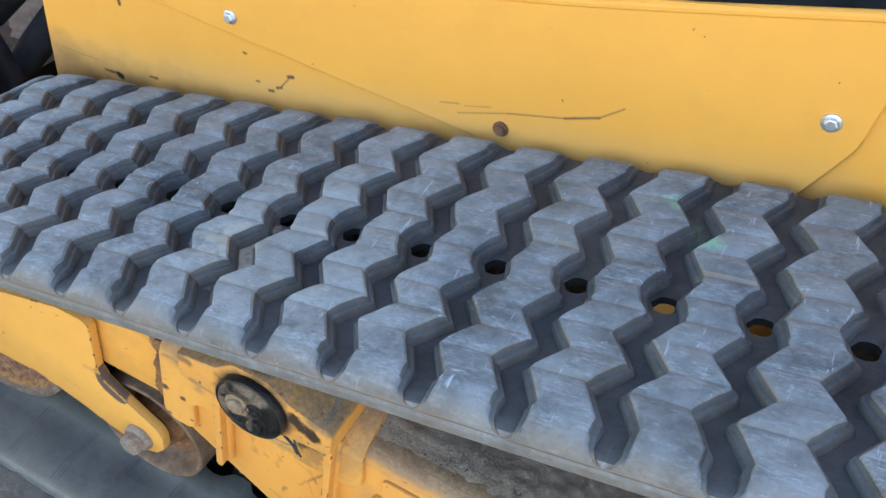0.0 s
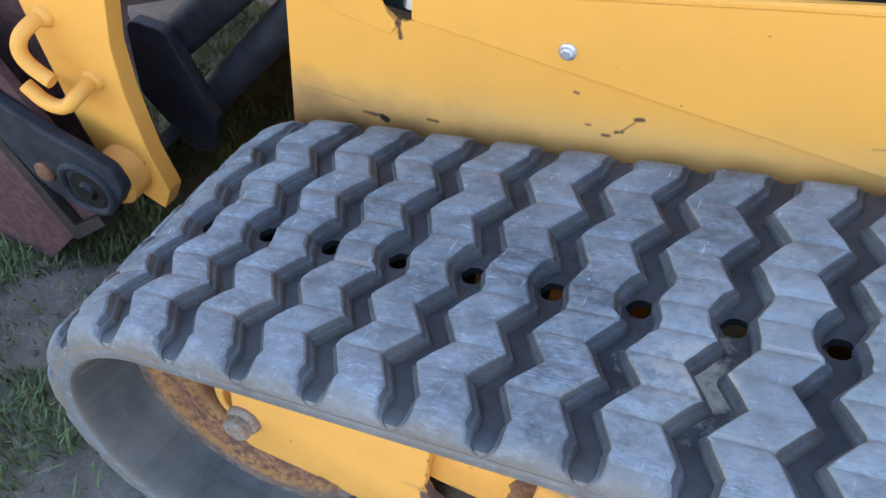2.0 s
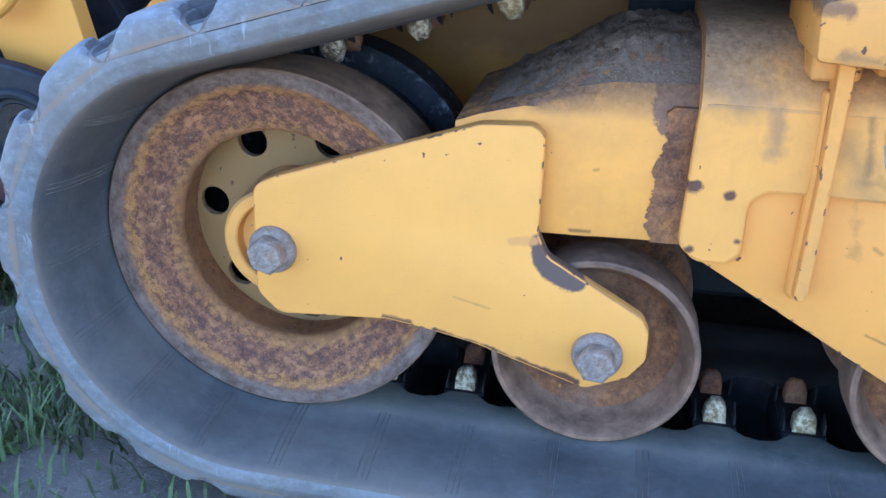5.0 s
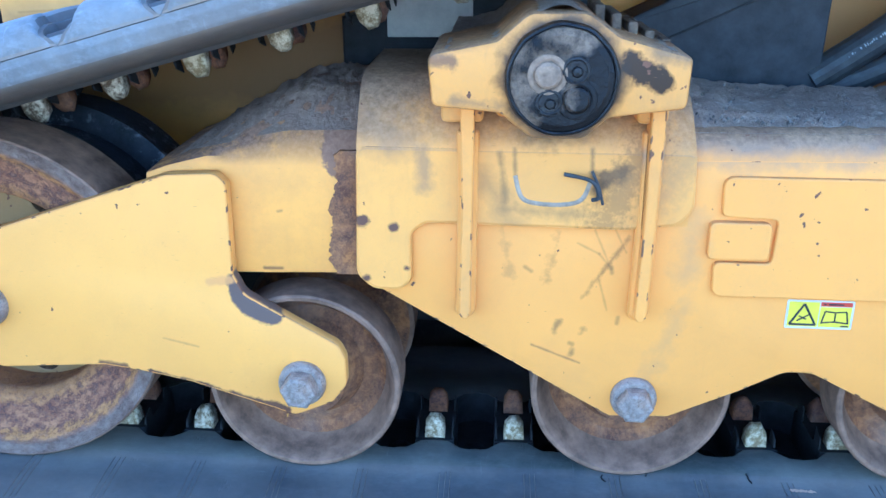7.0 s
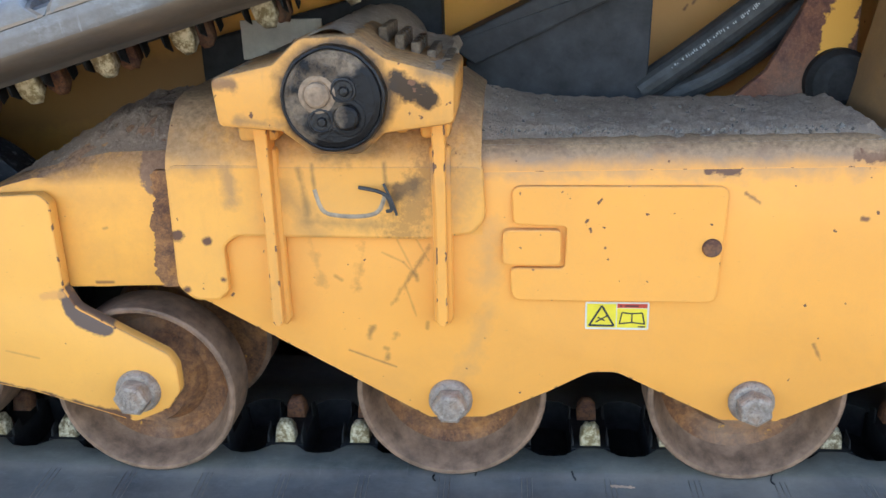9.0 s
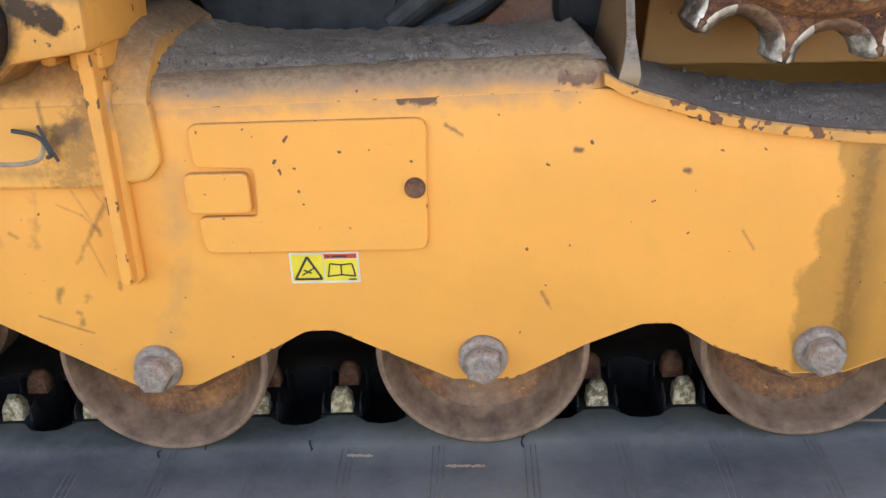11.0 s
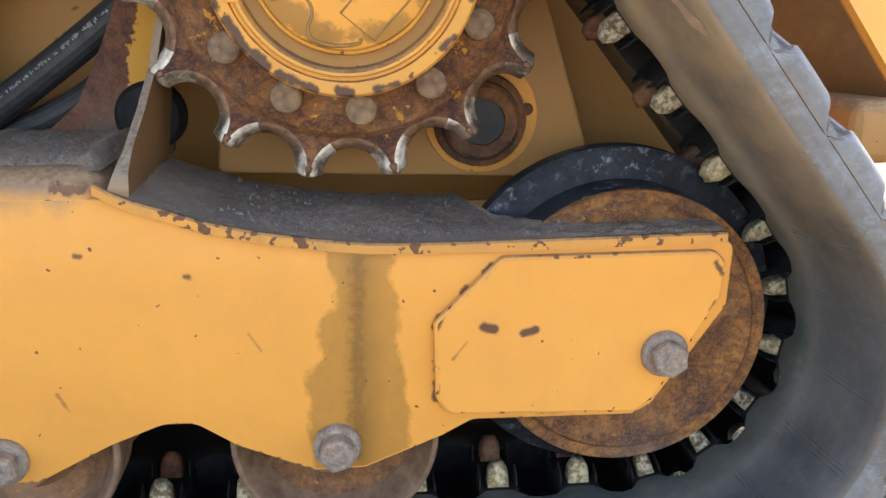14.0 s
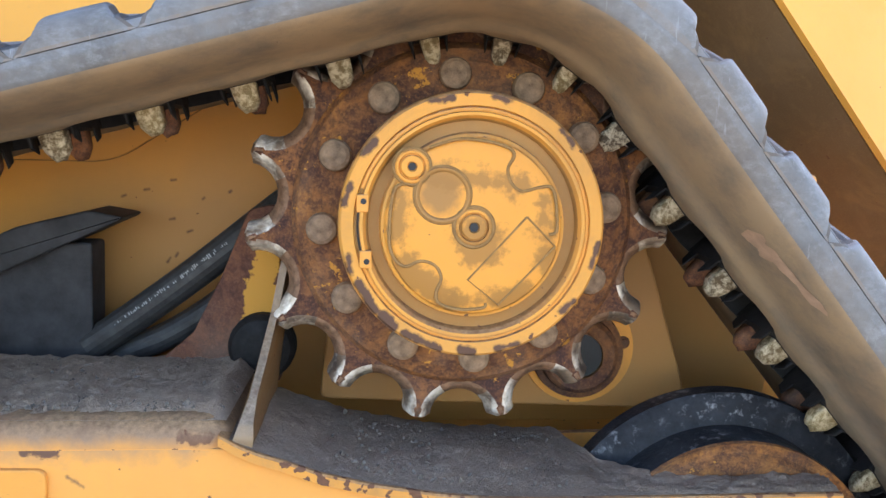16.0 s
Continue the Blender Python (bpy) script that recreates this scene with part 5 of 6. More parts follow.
# loose crumbs lying on the dirt
rnd = random.Random(12)
for name, zone, count in (("loose_dirt", 0, 1500), ("loose_dirt", 1, 1300)):
    verts, faces = [], []
    for _ in range(count):
        if zone == 0:
            x, y = rnd.uniform(0.03, 0.48), rnd.uniform(0.03, 0.23)
            z = 0.4995 + 0.045 * math.exp(-max(0, x - 0.01) / 0.055) * min(1, (y - 0.014) / 0.117)
        else:
            x, y = rnd.gauss(0.77, 0.065), rnd.uniform(0.02, 0.19)
            if not 0.56 < x < 0.86:
                continue
            z = 0.416 + 0.0017 * ((0.80 - x) / 0.1) ** 2 * (4 if x < 0.8 else 0) + 0.009 * math.exp(-((x - 0.75) / 0.06) ** 2) * math.sin(math.pi * y / 0.215)
        r = rnd.uniform(0.0009, 0.0032) * (1.6 if rnd.random() < 0.06 else 1)
        base = len(verts)
        for dx, dy, dz in ((1, 0, 0), (-0.4, 0.9, 0), (-0.5, -0.8, 0), (0.1, 0.1, 1.1), (0, 0, -0.8)):
            verts.append((x + r * (dx + rnd.uniform(-0.4, 0.4)), y + r * (dy + rnd.uniform(-0.4, 0.4)), z + r * (dz + rnd.uniform(-0.3, 0.3))))
        faces += [(base, base + 1, base + 3), (base + 1, base + 2, base + 3), (base + 2, base, base + 3), (base + 1, base, base + 4), (base + 2, base + 1, base + 4), (base, base + 2, base + 4)]
    me = bpy.data.meshes.new(name)
    me.from_pydata(verts, [], faces)
    me.materials.append(crumb)
    ob = new(name, me)
    ob.parent = frame_main
    tagged(ob, kind="stuff")
# raised end plate
end = [(0.816, 0.240, 0.012), (0.814, 0.328, 0.012), (0.886, 0.3985, 0.012), (1.118, 0.399, 0.012), (1.132, 0.385, 0.01), (1.130, 0.345, 0.02), (1.062, 0.227, 0.02), (1.040, 0.2110, 0.01), (0.830, 0.2190, 0.015)]
edged(part("end_plate", plate(rounded(end, 0.01), -0.009, 0.002, 0.004), paint, frame_main), paint, paint_edge)
put_bolt(frame_main, 1.069, -0.009, 0.283, turn=0.4)
# access cover with its tongue
cover = [(0.078, 0.452, 0.012), (0.080, 0.408, 0.008), (0.139, 0.405, 0.006), (0.137, 0.356, 0.006), (0.076, 0.357, 0.008), (0.078, 0.317, 0.012), (0.306, 0.313, 0.012), (0.312, 0.449, 0.012)]
part("access_cover", plate(rounded(cover, 0.01), -0.006, 0.002, 0.002), paint, frame_main)
part("cover_tongue", plate(rounded([(0.068, 0.403), (0.068, 0.361), (0.133, 0.360), (0.133, 0.402)], 0.008), -0.009, 0.002, 0.002), paint, frame_main)
part("cover_plug", lathe([(0.0105, 0.0), (0.0105, -0.0085), (0.009, -0.0105), (0, -0.0105)], 0.297, 0.380, 24), rust, frame_main)
for x, z in ((0.004, 0.185), (0.357, 0.186), (0.708, 0.185)):
    put_bolt(frame_main, x, 0.0, z, turn=x * 7)
# warning label: two yellow pictures under a red bar
label = part("warning_label", plate(rounded([(0.162, 0.313), (0.162, 0.279), (0.234, 0.278), (0.234, 0.312)], 0.002), -0.0008, 0.0005, 0.0), white_label, frame_main, "small yellow warning label with a white border")
part("label_field", plate([(0.164, 0.311), (0.164, 0.2815), (0.1968, 0.2810), (0.1968, 0.3105)], -0.0012, -0.0006, 0.0), sticker_yellow, label)
part("label_field", plate([(0.1980, 0.3050), (0.1980, 0.2810), (0.2318, 0.2805), (0.2318, 0.3045)], -0.0012, -0.0006, 0.0), sticker_yellow, label)
part("label_bar", plate([(0.1980, 0.3108), (0.1980, 0.3058), (0.2318, 0.3053), (0.2318, 0.3103)], -0.0012, -0.0006, 0.0), sticker_red, label)
tri = [(0.1805, 0.3085), (0.1665, 0.2840), (0.1945, 0.2835)]
for i in range(3):
    (x0, z0), (x1, z1) = tri[i], tri[(i + 1) % 3]
    part("triangle_line", tube([(x0, -0.0012, z0), (x1, -0.0012, z1)], 0.0013, 6, False), cab_dark, label)
for (x0, z0), (x1, z1) in (((0.174, 0.288), (0.187, 0.296)), ((0.176, 0.294), (0.184, 0.290)), ((0.200, 0.286), (0.2148, 0.2875)), ((0.2148, 0.2875), (0.2295, 0.2855)), ((0.201, 0.287), (0.2035, 0.300)), ((0.229, 0.2865), (0.2265, 0.299)), ((0.2035, 0.300), (0.2148, 0.2985)), ((0.2148, 0.2985), (0.2265, 0.2995)), ((0.2148, 0.2985), (0.2148, 0.2875)), ((0.2005, 0.3082), (0.2035, 0.3081)), ((0.206, 0.3081), (0.222, 0.3078)), ((0.222, 0.2822), (0.230, 0.2820))):
    part("label_line", tube([(x0, -0.0012, z0), (x1, -0.0012, z1)], 0.0009, 6, False), cab_dark, label)
# front sleeve where the idler arm slides in
sleeve = [(-0.306, 0.482, 0.012), (-0.311, 0.335, 0.02), (-0.292, 0.318, 0.02), (-0.262, 0.318, 0.012), (-0.249, 0.33, 0.012), (-0.249, 0.385, 0.015), (-0.233, 0.397, 0.012), (-0.02, 0.392, 0.01), (0.035, 0.398, 0.02), (0.05, 0.415, 0.02), (0.048, 0.478, 0.01)]
part("sleeve", plate(rounded(sleeve, 0.01), -0.010, 0.004, 0.004), paint_front, frame_main)
bm = bmesh.new()
prof = [(-0.0095, 0.478), (-0.003, 0.492), (0.020, 0.520), (0.045, 0.542), (0.075, 0.548), (0.235, 0.548), (0.235, 0.36), (0.004, 0.36)]
ends = []
for x, shrink in ((-0.305, 0.0), (-0.285, 0.0), (0.02, 0.0), (0.046, 0.02)):
    ends.append([bm.verts.new((x, y, z - shrink * max(0, (z - 0.47)) * 12)) for y, z in prof])
for a, b in zip(ends, ends[1:]):
    for j in range(len(prof)):
        bm.faces.new((a[j], b[j], b[(j + 1) % len(prof)], a[(j + 1) % len(prof)]))
bm.faces.new(ends[0])
bm.faces.new(ends[-1])
part("sleeve_top", soften(bm, 0.004, 2), paint_front, frame_main, "dusty sloping top of the sleeve", 50)
for x in (-0.188, 0.002):
    part("weld_bead", plate(rounded([(x - 0.012, 0.50), (x - 0.011, 0.42), (x - 0.0135, 0.294), (x - 0.008, 0.288), (x + 0.004, 0.288), (x + 0.009, 0.295), (x + 0.011, 0.42), (x + 0.012, 0.50)], 0.005), -0.0135, 0.002, 0.005), paint, frame_main)
    edged(part("rib", plate(rounded([(x - 0.0075, 0.53), (x - 0.0058, 0.42), (x - 0.0085, 0.299), (x - 0.005, 0.293), (x + 0.0015, 0.293), (x + 0.0042, 0.300), (x + 0.0058, 0.42), (x + 0.0075, 0.53)], 0.004), -0.028, 0.002, 0.002), paint_worn, frame_main), paint_worn, paint_edge)
u_rim = [(-0.1385, 0.452), (-0.131, 0.428), (-0.113, 0.4215), (-0.085, 0.421), (-0.068, 0.427), (-0.060, 0.446)]
part("lifting_eye", tube([(x, -0.0070, z) for x, z in u_rim], 0.0040, 10), eye_steel, frame_main, "U-shaped eye edge scuffed grey")
part("cable_tie", tube([(-0.088, -0.014, 0.455), (-0.066, -0.020, 0.452), (-0.056, -0.022, 0.446), (-0.052, -0.020, 0.432), (-0.058, -0.016, 0.428)], 0.0022, 8), black_rubber, frame_main)
part("cable_tie", tube([(-0.060, -0.018, 0.460), (-0.052, -0.021, 0.442), (-0.047, -0.018, 0.424)], 0.0016, 8), black_rubber, frame_main)

# ---------------------------------------------------------------- front arm with the idler and the first roller
arm = [(-0.766, 0.362, 0.02), (-0.740, 0.374, 0.02), (-0.515, 0.447, 0.02), (-0.460, 0.449, 0.02), (-0.449, 0.437, 0.01), (-0.451, 0.332, 0.005), (-0.440, 0.308, 0.02), (-0.336, 0.246, 0.02), (-0.328, 0.229, 0.015), (-0.328, 0.195, 0.015), (-0.346, 0.171, 0.015), (-0.391, 0.152, 0.015), (-0.513, 0.193, 0.02), (-0.571, 0.206, 0.02), (-0.617, 0.213, 0.02), (-0.746, 0.206, 0.02), (-0.771, 0.232, 0.02)]
idler_arm = part("idler_arm", plate(rounded(arm, 0.01), -0.007, 0.010, 0.002), paint_arm, loader, "yellow idler arm plate with chipped edges", 30)
edged(idler_arm, paint_arm, paint_edge)
bm = bmesh.new()
rows = []
for x, top, foot in ((-0.545, 0.446, 0.425), (-0.52, 0.455, 0.415), (-0.475, 0.478, 0.38), (-0.456, 0.488, 0.326), (-0.41, 0.515, 0.326), (-0.385, 0.526, 0.327), (-0.29, 0.530, 0.328)):
    shelf = min(0.462, top - 0.004)
    rows.append([bm.verts.new((x, y, z)) for y, z in ((0.016, foot), (0.014, foot + 0.006), (0.014, shelf - 0.010), (0.017, shelf), (0.026, shelf + (top - shelf) * 0.28), (0.060, shelf + (top - shelf) * 0.72), (0.090, shelf + (top - shelf) * 0.95), (0.12, top), (0.225, top), (0.225, foot))])
for a, b in zip(rows, rows[1:]):
    for j in range(len(a)):
        m = (j + 1) % len(a)
        bm.faces.new((a[j], b[j], b[m], a[m]))
bm.faces.new(rows[0])
bm.faces.new(rows[-1])
part("arm_box", bm, paint_box, idler_arm, "box end of the arm under brown dust", 40)
bm = bmesh.new()
tops = ((-0.52, 0.455), (-0.475, 0.478), (-0.456, 0.488), (-0.41, 0.515), (-0.385, 0.526), (-0.30, 0.530))
rows = []
for i in range(73):
    x = -0.515 + 0.213 * i / 72
    k = max(j for j in range(len(tops) - 1) if tops[j][0] <= x)
    (xa, za), (xb, zb) = tops[k], tops[k + 1]
    top = za + (zb - za) * (x - xa) / (xb - xa)
    low = min(0.462, top - 0.004)
    row = []
    for j in range(33):
        y = 0.034 + 0.186 * j / 32
        rise = 0.38 + 0.34 * (y - 0.034) / 0.026 if y < 0.06 else 0.72 + 0.23 * (y - 0.06) / 0.03 if y < 0.09 else min(1.0, 0.95 + 0.05 * (y - 0.09) / 0.03)
        lump = 0.007 * noise.noise((x * 42, y * 42, 3)) + 0.005 * noise.noise((x * 120, y * 120, 6)) + 0.002 * noise.noise((x * 300, y * 300, 8))
        row.append(bm.verts.new((x, y, low + (top - low) * rise + 0.001 + max(-0.003, lump + 0.001) * min(1, j / 5, i / 6))))
    rows.append(row)
for a, b in zip(rows, rows[1:]):
    for j in range(32):
        bm.faces.new((a[j], b[j], b[j + 1], a[j + 1]))
part("caked_dirt", bm, make_dirt("brown caked dirt", (0.150, 0.098, 0.070), (0.265, 0.185, 0.134), (0.38, 0.285, 0.21)), idler_arm, "brown dirt caked on the arm box", 60)
collar = [(-0.292, 0.327), (-0.292, 0.470)]
for i in range(91):
    z = 0.470 - 0.143 * i / 90
    collar.append((-0.343 + 0.014 * noise.noise((z * 38, 1, 0)) + 0.006 * noise.noise((z * 150, 2, 0)) + 0.003 * noise.noise((z * 500, 3, 0)) + 0.016 * ((z - 0.327) / 0.143) ** 2, z))
part("rusty_collar", plate(collar, 0.0122, 0.03, 0.0), make_rust("bare rusty band", 0.0, 0.5, 1.3, 1.3, (), 0.3, 0.25), idler_arm, "bare rusty band where the arm slides")
put_bolt(idler_arm, -0.747, -0.007, 0.288, turn=0.3, scale=1.05)
put_bolt(idler_arm, -0.380, -0.007, 0.197, turn=0.1, scale=1.05)

# ---------------------------------------------------------------- torsion axle end
blk = [(-0.226, 0.583, 0.01), (-0.222, 0.533, 0.008), (-0.157, 0.527, 0.01), (-0.125, 0.502, 0.02), (-0.075, 0.502, 0.02), (-0.050, 0.523, 0.01), (0.022, 0.532, 0.008), (0.024, 0.581, 0.008), (-0.045, 0.600, 0.01), (-0.075, 0.622, 0.02), (-0.13, 0.622, 0.02), (-0.16, 0.596, 0.01)]
axle_paint = make_paint("yellow paint, greasy", (0.72, 0.315, 0.062), 0.71, 0.5, smear=0.55, film=0.06, strokes=[((-0.035, 0.573), (-0.004, 0.560), 0.011, (0.018, 0.014, 0.012), 0.95, 0.03, 50, 0.003), ((-0.010, 0.585), (0.018, 0.580), 0.006, (0.20, 0.12, 0.06), 0.8, 0.03, 50, 0.006),
    ((-0.098, 0.561), (-0.098, 0.5615), 0.060, (0.045, 0.032, 0.024), 0.9, 0.03, 40, 0.006), ((-0.098, 0.545), (-0.098, 0.50), 0.034, (0.10, 0.065, 0.04), 0.75, 0.04, 36, 0.010), ((-0.225, 0.58), (-0.20, 0.575), 0.005, (0.16, 0.085, 0.05), 0.8, 0.03, 60, 0.004), ((-0.20, 0.54), (-0.16, 0.533), 0.004, (0.22, 0.13, 0.07), 0.7, 0.03, 60, 0.005)])
axle = part("axle_mount", plate(rounded(blk, 0.01), -0.058, 0.10, 0.006), axle_paint, loader, "worn yellow axle mount stained with grease", 30)
for x0, x1 in ((-0.216, -0.172), (-0.160, -0.146), (-0.046, -0.030), (-0.018, 0.014)):
    part("clamp_foot", box(x0, x1, -0.016, 0.05, 0.508 + 0.006 * (x1 - x0 < 0.02), 0.540, 0.006, 3), axle_paint, axle)
part("axle_end", lathe([(0, -0.074), (0.042, -0.073), (0.048, -0.070), (0.0515, -0.064), (0.052, -0.03), (0.052, 0.05)], -0.098, 0.561, 48, 0.004), greasy, axle, "greasy black round axle end")
part("grease_ring", lathe([(0.050, -0.030), (0.0535, -0.052), (0.0540, -0.064), (0.0525, -0.0690), (0.0505, -0.0702), (0.0490, -0.0690)], -0.098, 0.561, 72, 0.018), wet_grease, axle, "wet black grease squeezed out around the axle")
for dx, dz, kind in ((-0.014, 0.006, 0), (0.012, 0.010, 1), (-0.012, -0.020, 1), (0.014, -0.017, 0)):
    cx, cz = -0.098 + dx, 0.561 + dz
    if kind:
        part("bolt_hole", lathe([(0.0135, -0.0730), (0.0128, -0.0748), (0.0108, -0.0752), (0.0095, -0.0742), (0, -0.0740)], cx, cz, 24, 0.06), wet_grease, axle)
        part("grease_plug", lathe([(0, -0.078), (0.004, -0.077), (0.006, -0.0735)], cx + 0.001, cz - 0.001, 8), wet_grease, axle)
    else:
        part("axle_bolt", lathe([(0.0195, -0.0725), (0.0185, -0.0745), (0.0150, -0.0750), (0.0130, -0.0742), (0.0120, -0.0785), (0.0095, -0.0805), (0, -0.081)], cx, cz, 24, 0.03), hub_bolt if dx < 0 else greasy, axle)
part("axle_tube", tube([(-0.10, 0.10, 0.560), (-0.10, 0.41, 0.560)], 0.062, 28, False), dirt, axle)
for k in range(5):
    part("top_ridge", box(-0.062 + 0.017 * k, -0.052 + 0.017 * k, 0.02, 0.11, 0.585, 0.622 - 0.0085 * k, 0.002), greasy, axle)
bm = bmesh.new()
rows = [[bm.verts.new((-0.215 + 0.23 * i / 40, -0.050 + 0.30 * j / 30, 0.586 + 0.042 * math.exp(-((-0.215 + 0.23 * i / 40 + 0.10) / 0.05) ** 2) + 0.004 * noise.noise((i * 0.6, j * 0.6, 4)) - (0.01 if i in (0, 40) else 0))) for j in range(31)] for i in range(41)]
for a, b in zip(rows, rows[1:]):
    for j in range(30):
        bm.faces.new((a[j], b[j], b[j + 1], a[j + 1]))
part("axle_dirt", bm, dirt, axle, "dirt caked on the axle mount", 60)

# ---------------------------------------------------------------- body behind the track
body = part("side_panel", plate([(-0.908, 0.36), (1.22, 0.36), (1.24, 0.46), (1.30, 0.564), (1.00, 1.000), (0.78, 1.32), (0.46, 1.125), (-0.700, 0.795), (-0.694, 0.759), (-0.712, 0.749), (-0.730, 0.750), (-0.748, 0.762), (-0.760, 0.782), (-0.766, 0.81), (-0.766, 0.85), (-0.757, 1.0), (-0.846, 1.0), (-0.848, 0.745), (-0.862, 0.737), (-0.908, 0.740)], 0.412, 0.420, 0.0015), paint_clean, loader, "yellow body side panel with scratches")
cov = [(-0.700, 0.812, 0.006), (-0.699, 0.762, 0.0), (-0.30, 0.758, 0), (-0.04, 0.757, 0.1), (0.10, 0.743, 0.1), (0.26, 0.742, 0.12), (0.410, 0.835, 0.1), (0.459, 0.955, 0.08), (0.466, 1.132, 0.006)]
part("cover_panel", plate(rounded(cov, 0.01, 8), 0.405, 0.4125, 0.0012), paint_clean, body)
seam = [p for p in rounded(cov, 0.01, 8) if p[0] > -0.69 and p[1] < 1.10]
part("panel_seam", tube([(x, 0.4078, z - 0.0004) for x, z in seam[1:] if z < 0.1 * x + 0.98 or x > 0.40], 0.0011, 6, False), grime_line, body)
part("panel_lip", tube([(-0.690, 0.411, 0.812), (-0.25, 0.411, 0.929), (0.06, 0.411, 1.008), (0.46, 0.411, 1.130)], 0.008, 12), paint_clean, body)
for x, z, kind in ((-0.474, 0.790, "panel"), (0.012, 0.786, "rusty_panel"), (0.418, 0.978, "panel")):
    put_bolt(body, x, 0.405, z, kind)
part("hose_clip", tube([(-0.712, 0.44, 0.76), (-0.714, 0.455, 0.90)], 0.015, 16, False), zinc, body, "bright steel fitting in the notch")
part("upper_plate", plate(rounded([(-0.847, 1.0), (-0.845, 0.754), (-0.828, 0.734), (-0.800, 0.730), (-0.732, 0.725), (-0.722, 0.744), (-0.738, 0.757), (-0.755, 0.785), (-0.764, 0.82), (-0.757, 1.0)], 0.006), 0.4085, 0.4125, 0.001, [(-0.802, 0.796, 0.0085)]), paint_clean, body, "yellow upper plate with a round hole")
# dark sheet that stands for the shade in the round hole
part("hole_shade", box(-0.815, -0.789, 0.4105, 0.4118, 0.783, 0.809, 0.0), cab_dark, body)
part("frame_end", box(-0.906, -0.849, 0.424, 0.46, 0.70, 1.0, 0.004), eye_steel, body, "bare grey steel edge of the frame")
for x in (-0.664, -0.552):
    part("frame_post", box(x - 0.006, x + 0.006, 0.43, 0.495, 0.74, 1.02, 0.002), paint_clean, body)
# dark block added in place of the shade under the machine
part("underbody_fill", box(-0.84, 1.28, 0.425, 1.58, 0.07, 0.30, 0.01), cab_dark, loader, "dark block standing for the shade under the body")
# another dark sheet, added as the shade inside the notch
part("notch_shade", box(-0.842, -0.60, 0.450, 0.462, 0.68, 0.99, 0.004), cab_dark, loader)
hull = part("hull", box(-0.86, 1.30, 0.421, 1.60, 0.25, 0.74, 0.01), paint_worn, loader, "lower hull in worn yellow paint")
# seen only low down, its unseen height keeps the sun off the side
part("cab", box(-0.70, 1.05, 0.50, 1.50, 0.76, 2.05, 0.03), cab_dark, loader, "dark upper body")
# unseen block, added and sized to shade the rear of the track
part("sun_block", box(0.85, 1.58, 0.75, 1.50, 0.70, 2.22, 0.03), paint_clean, loader, "unseen yellow block sized to keep the sun off the track")
part("engine_rail", box(-0.60, 0.60, 0.44, 0.50, 0.80, 0.83, 0.004), cab_dark, loader)
# rear corner: a leaning post and door seen past the track
def slab(corners, thick):
    """A flat plate through four corners, with thickness."""
    bm = bmesh.new()
    c = [Vector(p) for p in corners]
    out = (c[1] - c[0]).cross(c[2] - c[0]).normalized() * thick
    front, backs = [bm.verts.new(p) for p in c], [bm.verts.new(p - out) for p in c]
    bm.faces.new(front)
    bm.faces.new(backs[::-1])
    for i in range(4):
        bm.faces.new((front[i - 1], front[i], backs[i], backs[i - 1]))
    return soften(bm, 0.003, 2)


# the flank's shade comes from its darkened paint
rear = part("rear_post", slab([(0.757, 0.72, 1.45), (1.504, 0.72, 0.48), (1.638, 0.482, 0.48), (0.892, 0.482, 1.45)], 0.012), paint_post, loader, "leaning flank of the rear body, darkened for shade")
part("rear_door", slab([(0.899, 0.466, 1.45), (1.645, 0.466, 0.48), (2.345, 0.766, 0.58), (1.599, 0.766, 1.55)], 0.012), paint_clean, rear, "yellow sloping rear door")
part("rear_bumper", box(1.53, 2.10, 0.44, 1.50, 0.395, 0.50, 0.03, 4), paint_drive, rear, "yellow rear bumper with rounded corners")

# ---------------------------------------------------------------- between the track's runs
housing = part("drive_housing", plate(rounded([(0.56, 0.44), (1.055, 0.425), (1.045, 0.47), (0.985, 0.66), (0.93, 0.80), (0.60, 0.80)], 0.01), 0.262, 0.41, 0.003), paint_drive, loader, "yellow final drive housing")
part("motor_boss", lathe([(0.030, 0.232), (0.044, 0.230), (0.050, 0.236), (0.052, 0.245), (0.060, 0.247), (0.062, 0.263)], 0.900, 0.505, 40), rust, housing, "dark brown motor boss")
# a flat dark disc gives the bore its shade
part("boss_bore", lathe([(0, 0.236), (0.029, 0.236)], 0.900, 0.505, 24), cab_dark, housing)
part("boss_flange", lathe([(0.058, 0.257), (0.074, 0.257), (0.075, 0.263)], 0.902, 0.510, 40), paint_worn, housing)
put_bolt(housing, 0.962, 0.257, 0.518, "small")
part("hose_end", lathe([(0, 0.200), (0.020, 0.201), (0.036, 0.208), (0.042, 0.218), (0.042, 0.236)], 0.492, 0.520, 32), lug_rubber, loader)
rust_plate = part("rust_plate", plate(rounded([(0.33, 0.470), (0.515, 0.470), (0.512, 0.70), (0.475, 0.69), (0.440, 0.605), (0.405, 0.535)], 0.012), 0.232, 0.245, 0.002), make_rust("rusty plate", 0.0, 0.5, 1.0, 0.7, [((0.484, 0.562), (0.506, 0.650), 0.018, 0.05, 45), ((0.474, 0.548), (0.492, 0.552), 0.008, 0.03, 60), ((0.462, 0.512), (0.468, 0.520), 0.006, 0.02, 60)]), loader, "rusty plate with flaking yellow paint")
bracket = part("hose_bracket", plate(rounded([(0.015, 0.545), (0.055, 0.470), (0.262, 0.470), (0.266, 0.640), (0.190, 0.640), (0.06, 0.600)], 0.006), 0.285, 0.340, 0.003), bracket_black, loader, "black steel hose bracket")
